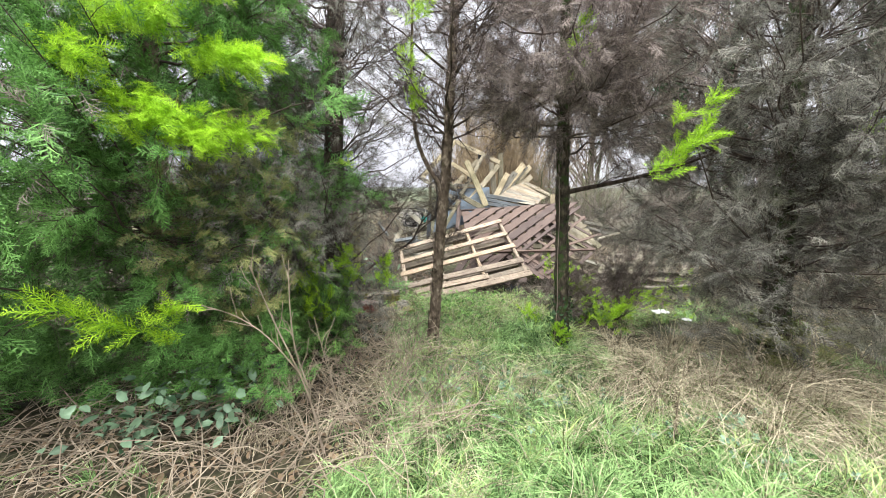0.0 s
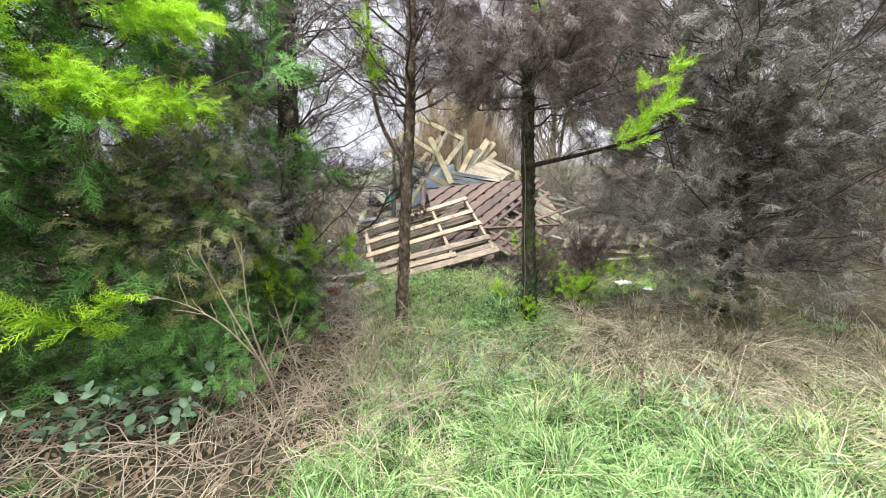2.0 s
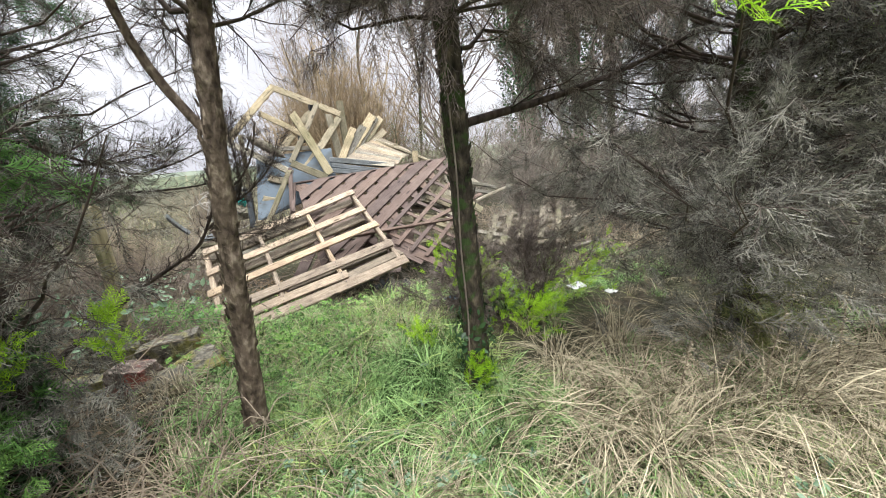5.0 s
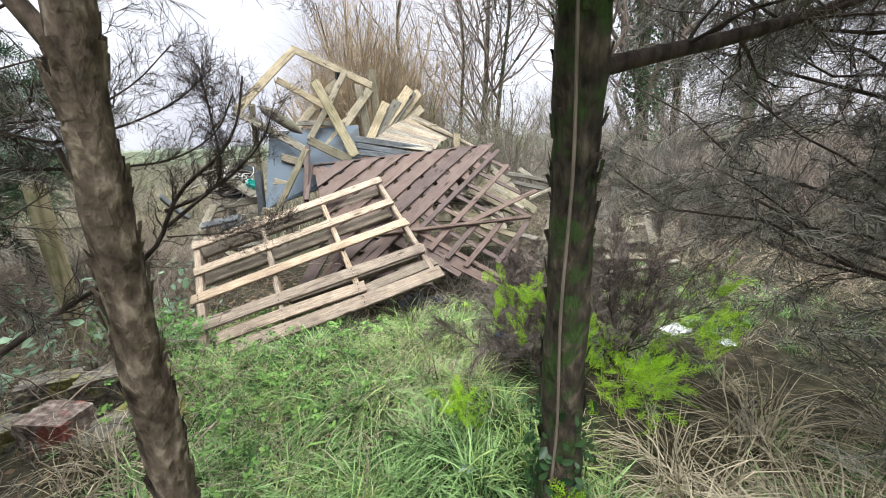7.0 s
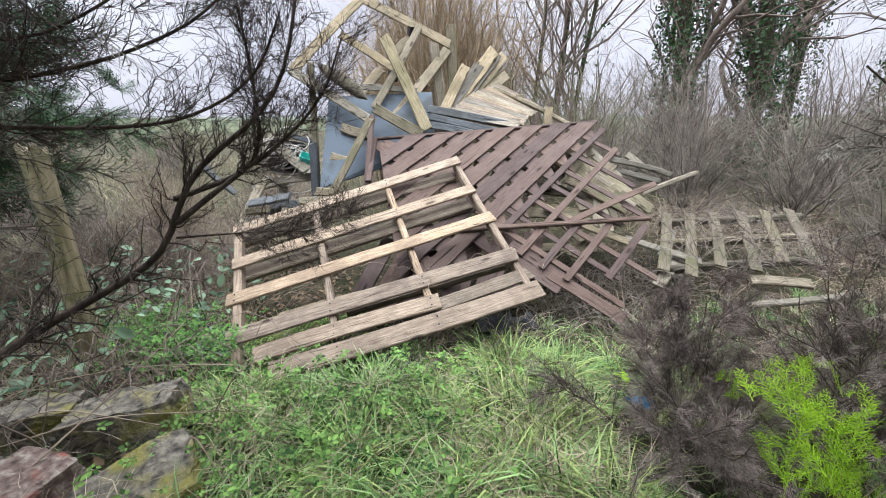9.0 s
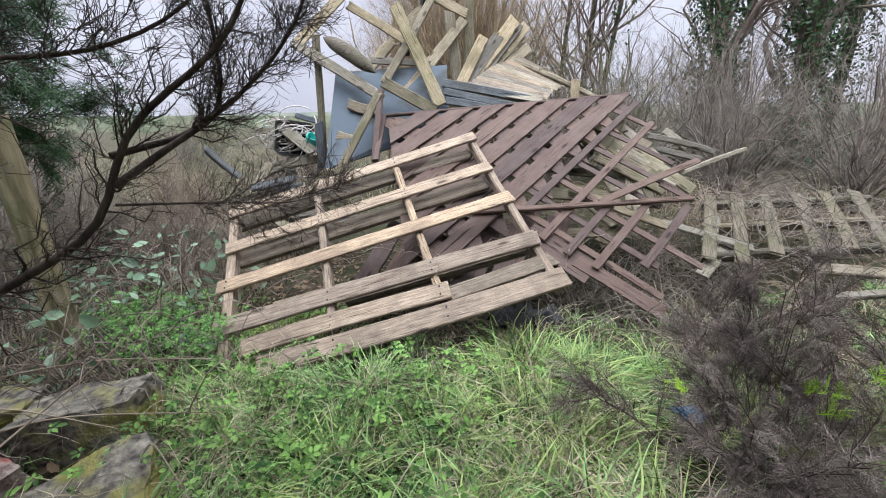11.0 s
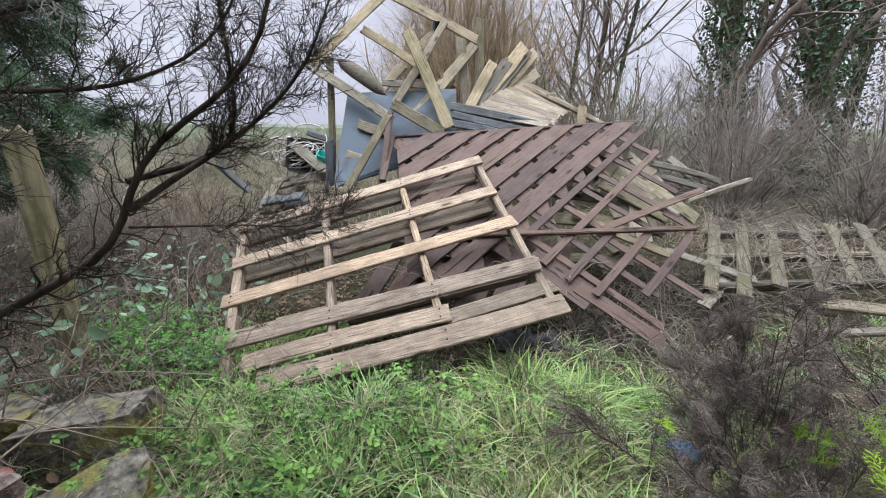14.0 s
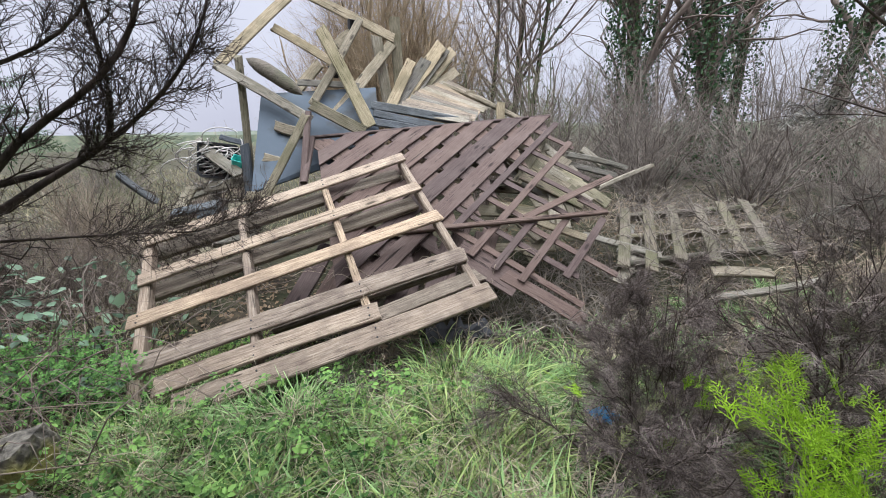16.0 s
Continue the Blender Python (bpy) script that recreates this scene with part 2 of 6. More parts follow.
WHITE_WIRE = rough_mat("pale_cable", [(0.3, (0.3, 0.27, 0.25)), (0.7, (0.55, 0.52, 0.5))], 9, rough=0.5, bump=0.1)
CYAN = rough_mat("turquoise_plastic", [(0.3, (0.05, 0.4, 0.36)), (0.7, (0.1, 0.55, 0.5))], 9, rough=0.4, bump=0.1)
BLUE = rough_mat("blue_film", [(0.3, (0.012, 0.1, 0.24)), (0.6, (0.03, 0.22, 0.42)), (0.75, (0.35, 0.48, 0.58))], 25, rough=0.3, bump=0.3)
WHITE = rough_mat("white_film", [(0.3, (0.5, 0.5, 0.5)), (0.7, (0.8, 0.8, 0.8))], 18, rough=0.5, bump=0.4)


# ---- builders ----
def from_arrays(name, verts, faces, mat, parent=None, label="", smooth=False):
    me = bpy.data.meshes.new(name)
    verts = np.asarray(verts, dtype=np.float32).reshape(-1, 3)
    if parent:
        verts = verts - np.array(parent.location, dtype=np.float32)
    faces = np.asarray(faces, dtype=np.int32)
    k = faces.shape[1]
    me.vertices.add(len(verts))
    me.vertices.foreach_set("co", verts.ravel())
    me.loops.add(faces.size)
    me.loops.foreach_set("vertex_index", faces.ravel())
    me.polygons.add(len(faces))
    me.polygons.foreach_set("loop_start", np.arange(0, faces.size, k, dtype=np.int32))
    me.polygons.foreach_set("loop_total", np.full(len(faces), k, dtype=np.int32))
    if smooth:
        me.polygons.foreach_set("use_smooth", np.ones(len(faces), dtype=bool))
    me.update(calc_edges=True)
    me.validate()
    me.materials.append(mat)
    ob = new(name, me)
    if parent:
        ob.parent = parent
    if label:
        tagged(ob, label)
    return ob


def thing(name, place=(0, 0, 0), label="", category="", group="", kind=""):
    ob = new(name)
    ob.location = place
    ob.empty_display_size = 0.1
    return tagged(ob, label, category, group, kind)


def unit(v):
    return v / np.maximum(np.linalg.norm(v, axis=-1, keepdims=True), 1e-9)


def tubes(paths, radii, sides=4):
    """Tapered tubes along many polylines: (N, K, 3) and (N, K) to vertices and quads."""
    paths = np.asarray(paths, float)
    N, K, _ = paths.shape
    d = unit(np.gradient(paths, axis=1))
    ref = np.where(np.abs(d[:, :1, 2:3]) > 0.9, np.array([[[1.0, 0, 0]]]), np.array([[[0, 0, 1.0]]]))
    a = unit(np.cross(d, np.broadcast_to(ref, d.shape)))
    b = np.cross(d, a)
    th = np.arange(sides) * 2 * np.pi / sides
    ring = a[:, :, None] * np.cos(th)[:, None] + b[:, :, None] * np.sin(th)[:, None]
    v = paths[:, :, None] + ring * np.asarray(radii)[:, :, None, None]
    idx = np.arange(N * K * sides).reshape(N, K, sides)
    nx = np.roll(idx, -1, axis=2)
    f = np.stack([idx[:, :-1], nx[:, :-1], nx[:, 1:], idx[:, 1:]], -1).reshape(-1, 4)
    return v.reshape(-1, 3), f


def ribbons(paths, widths, side):
    """Flat tapering blades along polylines, as quads; side is each blade's width direction."""
    N, K, _ = paths.shape
    off = side[:, None] * widths[:, :, None] * 0.5
    v = np.stack([paths - off, paths + off], 2)
    idx = np.arange(N * K * 2).reshape(N, K, 2)
    f = np.stack([idx[:, :-1, 0], idx[:, :-1, 1], idx[:, 1:, 1], idx[:, 1:, 0]], -1).reshape(-1, 4)
    return v.reshape(-1, 3), f


def join(chunks):
    vs, fs, n = [], [], 0
    for v, f in chunks:
        vs.append(v)
        fs.append(f + n)
        n += len(v)
    return np.concatenate(vs), np.concatenate(fs)


def grow(paths, radii, per, length, spread=0.9, lift=0.0, K=4, wobble=0.12, start=0.15, thin=0.5):
    """Side shoots: per shoots on each parent polyline, spread radians off it, drooping (lift < 0) or rising."""
    N, PK, _ = paths.shape
    M = N * per
    own = np.repeat(np.arange(N), per)
    t = rng.uniform(start, 1.0, M) * (PK - 1)
    i = np.minimum(t.astype(int), PK - 2)
    fr = (t - i)[:, None]
    base = paths[own, i] * (1 - fr) + paths[own, i + 1] * fr
    d = unit(paths[own, i + 1] - paths[own, i])
    r0 = (radii[own, i] * (1 - fr[:, 0]) + radii[own, i + 1] * fr[:, 0]) * thin
    q = unit(np.cross(d, unit(rng.normal(size=(M, 3)))))
    ang = rng.normal(spread, 0.25, M)[:, None]
    d = unit(d * np.cos(ang) + q * np.sin(ang))
    ln = length * rng.uniform(0.5, 1.15, M) * (1.15 - 0.5 * t / (PK - 1))
    s = np.linspace(0, 1, K)
    p = base[:, None] + d[:, None] * (ln[:, None] * s)[:, :, None]
    p[:, :, 2] += lift * ln[:, None] * s ** 2
    p[:, 1:] += rng.normal(size=(M, K - 1, 3)) * (wobble * ln)[:, None, None] * s[1:, None] * 0.6
    rad = r0[:, None] * (1 - 0.75 * s)
    return p, rad


def spline(points, n):
    p = np.array(points, float)
    t = np.concatenate([[0], np.cumsum(np.linalg.norm(np.diff(p, axis=0), axis=1))])
    u = np.linspace(0, t[-1], n)
    q = np.stack([np.interp(u, t, p[:, k]) for k in range(3)], 1)
    for _ in range(2):
        q[1:-1] = 0.25 * q[:-2] + 0.5 * q[1:-1] + 0.25 * q[2:]
    return q


def frond(seed, pairs=8, subs=3, droop=0.0, width=0.034, open_angle=0.75):
    """One flat cypress spray of unit length along X: slivers on alternate side shoots."""
    r = np.random.default_rng(seed)
    v, f = [], []

    def sliver(a, d, ln, w):
        side = np.array([-d[1], d[0], 0]) * w
        n = len(v)
        v.extend([a - side * 0.5, a + side * 0.5, a + d * ln + np.array([0, 0, r.normal(0, 0.015)])])
        f.append((n, n + 1, n + 2))

    ax = np.array([1.0, 0, 0])
    sliver(np.zeros(3), ax, 1.0, width)
    for i in range(pairs * 2):
        t = 0.06 + 0.9 * i / (pairs * 2)
        sg = 1 if i % 2 else -1
        a0 = sg * (open_angle + r.normal(0, 0.12))
        d = np.array([math.cos(a0), math.sin(a0), r.normal(0, 0.2) - droop])
        ln = 0.42 * (1 - t) ** 0.7 * r.uniform(0.7, 1.2) + 0.08
        base = ax * t
        sliver(base, d, ln, width * 0.9)
        for j in range(subs):
            s = 0.25 + 0.7 * j / subs
            a1 = a0 + (0.7 if j % 2 else -0.7) + r.normal(0, 0.1)
            e = np.array([math.cos(a1), math.sin(a1), r.normal(0, 0.25) - droop])
            sliver(base + d * ln * s, e, ln * 0.42 * (1.2 - s), width * 0.85)
    v = np.array(v)
    v[:, 2] -= 0.18 * v[:, 0] ** 2
    return v, np.array(f)


FRONDS = [frond(k) for k in range(4)]
DRY_FRONDS = [frond(10 + k, 7, 2, 0.25, 0.022, 0.62) for k in range(4)]


def sprays(places, ways, sizes, fronds=FRONDS, flat=0.6):
    """Copies of the spray templates, merged: each at a place, along a way, of a length."""
    out = []
    kind = rng.integers(0, len(fronds), len(places))
    x = unit(ways)
    up = np.array([0, 0, 1.0]) * flat + rng.normal(size=x.shape) * (1 - flat * 0.6)
    y = unit(np.cross(up, x))
    z = np.cross(x, y)
    for k, (fv, ff) in enumerate(fronds):
        s = kind == k
        if not s.any():
            continue
        m = np.stack([x[s], y[s], z[s]], 1) * sizes[s][:, None, None]
        v = np.einsum("vi,nij->nvj", fv, m) + places[s][:, None]
        f = ff[None] + (np.arange(s.sum()) * len(fv))[:, None, None]
        out.append((v.reshape(-1, 3), f.reshape(-1, 3)))
    return join(out)


def height(x, y):
    """The lie of the land near the path, and the field falling away behind."""
    x, y = np.asarray(x, float), np.asarray(y, float)
    h = -0.13 + 0.08 * np.clip((y - 3.0) / 2.5, 0, 1)
    h = h + 0.03 * np.sin(1.7 * x + 0.6) * np.cos(1.3 * y) + 0.015 * np.sin(5.1 * x + 2.3 * y)
    h = h + 0.16 * np.exp(-((x - 1.35) ** 2 / 0.5 + (y - 4.3) ** 2 / 0.6))
    h = h + 0.10 * np.exp(-((x + 1.3) ** 2 / 1.2 + (y - 4.6) ** 2 / 2.0))
    h = h + 0.22 * np.clip((y - 6.3) / 1.5, 0, 1) * np.clip((x - 0.0) / 2.0, 0, 1)
    h = h + 0.14 * np.exp(-((x - 3.3) ** 2 / 1.2 + (y - 6.7) ** 2 / 0.7))
    h = h - 0.10 * np.clip((y - 9.0) / 10.0, 0, 6)
    return h


# ---- ground ----
def axis(lo, hi, mid_lo, mid_hi, n):
    inner = np.linspace(mid_lo, mid_hi, n)
    g = np.geomspace(0.1, 1, 22)
    left = mid_lo - (mid_lo - lo) * (g - 0.1) / 0.9
    right = mid_hi + (hi - mid_hi) * (g - 0.1) / 0.9
    return np.concatenate([left[::-1][:-1], inner, right[1:]])


gx, gy = axis(-900, 900, -5, 7, 150), axis(-400, 1200, -2, 10, 150)
X, Y = np.meshgrid(gx, gy)
Z = height(X, Y)
near = (np.abs(X - 1) < 6) & (np.abs(Y - 4) < 6)
Z = Z + np.where(near, rng.normal(0, 0.012, X.shape), 0)
idx = np.arange(X.size).reshape(X.shape)
gf = np.stack([idx[:-1, :-1], idx[:-1, 1:], idx[1:, 1:], idx[1:, :-1]], -1).reshape(-1, 4)
ground = from_arrays("ground", np.stack([X, Y, Z], -1), gf, SOIL, smooth=True)
tagged(ground, "rough ground of leaf litter, moss and soil darkened as shade", "ground", kind="structure")


# ---- timber ----
def board_mesh(length, width, thick, seed, rings=8, warp=0.006, ragged=0.01):
    """A sawn board along X with softened arrises, slight warp and uneven ends."""
    r = np.random.default_rng(seed)
    c = min(width, thick) * 0.22
    w, t = width / 2, thick / 2
    prof = np.array([(-w + c, -t), (w - c, -t), (w, -t + c), (w, t - c), (w - c, t), (-w + c, t), (-w, t - c), (-w, -t + c)])
    s = np.linspace(-length / 2, length / 2, rings)
    bend_y, bend_z = r.normal(0, warp, 2)
    v = np.zeros((rings, 8, 3))
    v[:, :, 0] = s[:, None]
    k = (2 * s / length) ** 2 - 0.4
    v[:, :, 1] = prof[:, 0] * (1 + r.normal(0, 0.02, (rings, 1))) + (bend_y * k)[:, None]
    v[:, :, 2] = prof[:, 1] + (bend_z * k)[:, None] + r.normal(0, thick * 0.015, (rings, 8))
    v[0, :, 0] += r.normal(0, ragged, 8)
    v[-1, :, 0] += r.normal(0, ragged, 8)
    bm = bmesh.new()
    vs = [[bm.verts.new(p) for p in ring] for ring in v]
    for a, b in zip(vs[:-1], vs[1:]):
        for i in range(8):
            j = (i + 1) % 8
            bm.faces.new((a[i], a[j], b[j], b[i]))
    bm.faces.new(vs[0][::-1])
    bm.faces.new(vs[-1])
    bmesh.ops.recalc_face_normals(bm, faces=bm.faces)
    return bm


def part(name, bm, mat, parent=None, label=""):
    me = bpy.data.meshes.new(name)
    bm.to_mesh(me)
    bm.free()
    me.materials.append(mat)
    ob = new(name, me)
    if parent:
        ob.parent = parent
    if label:
        tagged(ob, label)
    return ob


board_count = [0]


def lay(p, q, normal=(0, -1, 0.3)):
    """The pose of a board whose length runs from p to q and whose face looks along normal."""
    p, q, n = Vector(p), Vector(q), Vector(normal)
    x = (q - p).normalized()
    z = (n - x * n.dot(x)).normalized()
    y = z.cross(x)
    m = Matrix((x, y, z)).transposed().to_4x4()
    m.translation = (p + q) / 2
    return m, (q - p).length


def board(name, p, q, width, thick, mat, normal=(0, -1, 0.3), parent=None, label="", warp=0.006, ragged=0.01, rings=8):
    board_count[0] += 1
    m, ln = lay(p, q, normal)
    ob = part(name, board_mesh(ln, width, thick, board_count[0], rings, warp, ragged), mat, parent, label)
    ob.matrix_basis = (Matrix.Translation(-parent.location) @ m) if parent else m
    return ob


# ---- the large pallet ----
PU = (Vector((1.23, 5.69, 0.37)) - Vector((-0.53, 5.6, 0.03))).normalized()
PN = Vector((-0.14, -0.52, 0.84)).normalized()
PV = PN.cross(PU).normalized()
PU = PV.cross(PN).normalized()
pallet = thing("pallet", (0.3, 5.7, 0.1), "large weathered wooden pallet leaning askew on the scrap heap", "pallet")


def pallet_at(p):
    """A point put into the pallet's top face."""
    p = Vector(p)
    return p - PN * (p - Vector((0.3, 6.2, 0.5))).dot(PN)


def pallet_board(name, p, q, w, th, lift, mat=PALLET, label="", ragged=0.008):
    return board(name, pallet_at(p) + PN * lift, pallet_at(q) + PN * lift, w, th, mat, PN, pallet, label, 0.006, ragged)


DECK = (
    ((-0.72, 6.61, 0.60), (0.98, 6.88, 1.05), 0.095),
    ((-0.67, 6.33, 0.44), (1.04, 6.58, 0.86), 0.092),
    ((-0.64, 6.08, 0.28), (1.12, 6.30, 0.71), 0.095),
    ((-0.58, 5.84, 0.15), (1.19, 5.985, 0.53), 0.110),
    ((-0.42, 5.715, 0.10), (0.66, 5.79, 0.33), 0.105),
    ((-0.30, 5.60, 0.05), (1.27, 5.73, 0.37), 0.12),
)
for p, q, w in DECK:
    pallet_board("deck_board", p, q, w, 0.022, 0.0)
pallet_board("deck_board", (0.60, 5.77, 0.3), (1.23, 5.855, 0.45), 0.095, 0.02, -0.028, WANEY, ragged=0.03, label="dark cracked deck board")
pallet_board("deck_board", (0.52, 5.74, 0.28), (0.98, 5.77, 0.36), 0.07, 0.018, -0.07, BROWN, ragged=0.04, label="broken dark deck board")
STRINGERS = (
    ((-0.70, 6.62, 0.58), (-0.51, 5.66, 0.05), 0.055),
    ((-0.15, 6.68, 0.7), (0.04, 5.70, 0.2), 0.045),
    ((0.40, 6.76, 0.84), (0.61, 5.76, 0.33), 0.045),
    ((0.95, 6.90, 1.05), (1.23, 5.70, 0.36), 0.045),
)
for p, q, w in STRINGERS:
    pallet_board("stringer", p, q, w, 0.085, -0.055)
for p, q, w in (
    ((-0.74, 6.69, 0.43), (0.94, 6.90, 0.92), 0.115),
    ((-0.66, 6.38, 0.30), (1.01, 6.60, 0.73), 0.12),
    ((-0.32, 6.02, 0.14), (0.36, 6.05, 0.27), 0.10),
    ((0.1, 5.99, 0.19), (1.13, 6.07, 0.41), 0.09),
):
    pallet_board("underside_board", p, q, w, 0.05, -0.105, WANEY)
# nail heads where the boards cross the stringers
bm = bmesh.new()
bmesh.ops.create_cone(bm, cap_ends=True, segments=8, radius1=0.0055, radius2=0.0045, depth=0.004)
nail_mesh = bpy.data.meshes.new("nail")
bm.to_mesh(nail_mesh)
bm.free()
nail_mesh.materials.append(BLACK)
for p, q, w in DECK:
    a, b = pallet_at(p), pallet_at(q)
    for sp0, sq0, sw in STRINGERS:
        c, d = pallet_at(sp0), pallet_at(sq0)
        n1 = PN.cross(d - c)
        k = (c - a).dot(n1) / (b - a).dot(n1)
        if 0.02 < k < 0.98:
            for off in (-0.22, 0.24):
                nail = new("nail", nail_mesh)
                nail.parent = pallet
                spot_at = a + (b - a) * k + PN.cross((b - a).normalized()) * (w * off) + PN * 0.0125 + (b - a).normalized() * (0.012 * off)
                m = PN.to_track_quat("Z", "Y").to_matrix().to_4x4()
                m.translation = spot_at - pallet.location
                nail.matrix_basis = m

# ---- brown trellis panel ----
BN = Vector((-0.03, -0.59, 0.81)).normalized()
BO = Vector((0.31, 7.358, 1.193))
BU = Vector((0.9973, 0.0365, 0.0635))
BU = (BU - BN * BU.dot(BN)).normalized()
BV = BN.cross(BU).normalized()
if BV.z > 0:
    BV = -BV
trellis = thing("trellis_panel", (1.4, 6.5, 0.5), "brown-stained diagonal trellis fence panel with broken laths", "fence panel")


def lath(name, a, b, w, th, lift, mat=BROWN, label="", parent=trellis):
    """A lath between two points given across and down the panel."""
    p = BO + BU * a[0] + BV * a[1] + BN * lift
    q = BO + BU * b[0] + BV * b[1] + BN * lift
    return board(name, p, q, w, th, mat, BN, parent, label, 0.003, 0.004, 5)


def clip_line(c, slope, x0, x1, y0, y1):
    """The piece of the line down = c + slope * across within a rectangle."""
    pts = []
    for x in (x0, x1):
        y = c + slope * x
        if y0 <= y <= y1:
            pts.append((x, y))
    for y in (y0, y1):
        x = (y - c) / slope
        if x0 < x < x1:
            pts.append((x, y))
    return (min(pts), max(pts)) if len(pts) > 1 else None


def mitre(ob, a, b):
    """Cut a lath's ends along the panel's edges instead of square."""
    x = BU * (b[0] - a[0]) + BV * (b[1] - a[1])
    half = x.length / 2
    x.normalize()
    y = BN.cross(x)
    for v in ob.data.vertices:
        for at, sign in ((a, -1), (b, 1)):
            if v.co.x * sign > half - 0.03:
                edge = BU if at[1] < 0.03 or at[1] > 1.5 else BV
                v.co.x += v.co.y * edge.dot(x) / edge.dot(y)


RISE, FALL = -0.81, 1.235
# closed part: broad laths over broad cross laths, small gaps between them
for i in range(9):
    seg = clip_line(0.085 + i * 0.225, RISE, 0.03, 2.13, 0.012, 1.55)
    if seg and math.dist(*seg) > 0.1 and i < 8:
        a, b = seg
        mitre(lath("broad_lath", a, b, 0.13, 0.013, 0.014), a, b)
for i in range(16):
    c = -2.325 + i * 0.385
    seg = clip_line(c, FALL, 0.03, 2.13, 0.012, 1.6)
    if not seg:
        continue
    p, q = seg
    x = (1.83 - c) / (FALL - RISE)
    end = (x, c + FALL * x)
    if p[0] < end[0]:
        r = min(q, end)
        if math.dist(p, r) > 0.08:
            mitre(lath("broad_cross_lath", p, r, 0.176, 0.01, -0.008), p, r)
# open part: narrow laths both ways
for c, x0, x1 in ((1.865, 0.86, 2.15), (2.145, 0.90, 2.15), (2.38, 1.02, 1.46), (2.62, 1.16, 1.72), (2.9, 1.46, 1.98)):
    lath("lath", (x0, c + RISE * x0), (x1, c + RISE * x1), 0.052, 0.014, 0.012)
for c, x0, x1 in ((-2.18, 1.90, 2.15), (-1.72, 1.72, 2.10), (-1.33, 1.55, 1.98), (-0.955, 1.36, 1.80), (-0.565, 1.16, 1.46), (-0.19, 0.94, 1.55), (0.10, 0.85, 1.48), (-0.48, 1.36, 1.82), (-1.29, 1.9, 2.04)):
    lath("cross_lath", (x0, c + FALL * x0), (x1, c + FALL * x1), 0.05, 0.012, -0.003)
lath("top_rail", (-0.02, 0.0), (2.14, 0.0), 0.024, 0.03, 0.004)
lath("side_rail", (0.0, 0.0), (-0.1, 0.53), 0.05, 0.035, 0.0)
lath("middle_rail", (0.24, 1.135), (2.02, 1.255), 0.038, 0.03, 0.035)
lath("loose_lath", (1.38, 1.195), (2.26, 0.905), 0.052, 0.014, 0.04)
lath("lower_board", (0.84, 1.33), (1.14, 1.70), 0.19, 0.014, -0.02)
lath("lower_board", (1.08, 1.60), (1.44, 2.02), 0.10, 0.014, -0.012)

# ---- loose boards of the heap ----
WORDS = {
    PALE: "weathered pale timber board lying in the scrap heap", OLIVE: "greenish mossy timber board in the scrap heap",
    GREY: "grey weathered timber board in the scrap heap", BROWN: "brown-stained batten beside the trellis panel",
    SLATE: "blue-grey painted board stacked under the planks",
}


def plank(p, q, width, thick, mat, normal=(0, -1, 0.25), label="", name="plank"):
    ob = board(name, p, q, width, thick, mat, normal, warp=0.008, ragged=0.012)
    return tagged(ob, label or WORDS[mat], "plank", "loose boards of the scrap heap")


plank((-0.41, 7.75, 1.79), (0.26, 8.25, 2.54), 0.09, 0.022, PALE)
plank((0.22, 8.23, 2.53), (1.11, 8.10, 2.10), 0.085, 0.022, PALE)
plank((0.02, 8.10, 2.17), (0.54, 7.95, 1.84), 0.075, 0.022, PALE)
plank((1.13, 8.15, 2.28), (1.15, 8.10, 1.45), 0.10, 0.05, OLIVE, name="timber_post")
plank((0.94, 8.05, 2.10), (1.02, 8.00, 1.40), 0.10, 0.05, GREY, name="timber_post")
plank((0.45, 7.85, 2.10), (0.79, 7.45, 1.28), 0.105, 0.03, OLIVE)
plank((0.80, 8.10, 2.24), (0.33, 7.60, 1.47), 0.070, 0.03, PALE)
plank((1.09, 8.10, 2.05), (0.50, 7.60, 1.37), 0.095, 0.025, PALE)
plank((0.57, 8.10, 2.03), (0.71, 8.15, 2.15), 0.09, 0.03, PALE)
plank((0.40, 7.90, 1.83), (0.17, 7.80, 1.58), 0.090, 0.03, PALE)
plank((-0.42, 7.75, 1.80), (0.31, 7.40, 1.34), 0.080, 0.03, GREY)
plank((-0.23, 7.75, 1.86), (-0.27, 7.60, 0.5), 0.060, 0.04, OLIVE)
plank((0.32, 7.42, 1.46), (0.74, 7.38, 1.23), 0.095, 0.025, OLIVE)
plank((0.28, 7.32, 1.36), (-0.06, 7.05, 0.77), 0.062, 0.03, OLIVE)
plank((0.02, 7.50, 1.29), (0.27, 7.45, 1.23), 0.085, 0.04, PALE)
plank((-0.08, 7.36, 1.05), (0.31, 7.33, 0.955), 0.072, 0.03, PALE)
plank((0.22, 7.74, 1.66), (0.72, 7.74, 1.63), 0.055, 0.02, GREY)
plank((0.30, 7.38, 1.40), (0.23, 6.98, 0.84), 0.050, 0.04, BROWN)
plank((-0.20, 7.12, 0.79), (0.08, 7.12, 0.74), 0.070, 0.03, PALE)
plank((0.83, 7.60, 1.46), (1.68, 7.60, 1.30), 0.075, 0.03, SLATE)
plank((0.83, 7.53, 1.385), (1.50, 7.53, 1.245), 0.065, 0.03, SLATE)
plank((0.83, 7.46, 1.315), (1.30, 7.45, 1.22), 0.065, 0.03, SLATE)
plank((0.98, 7.80, 1.40), (1.25, 8.00, 1.87), 0.10, 0.02, PALE)
plank((1.05, 7.85, 1.42), (1.61, 8.20, 2.07), 0.13, 0.02, PALE)
plank((1.15, 7.90, 1.46), (1.74, 8.30, 2.03), 0.105, 0.02, PALE)
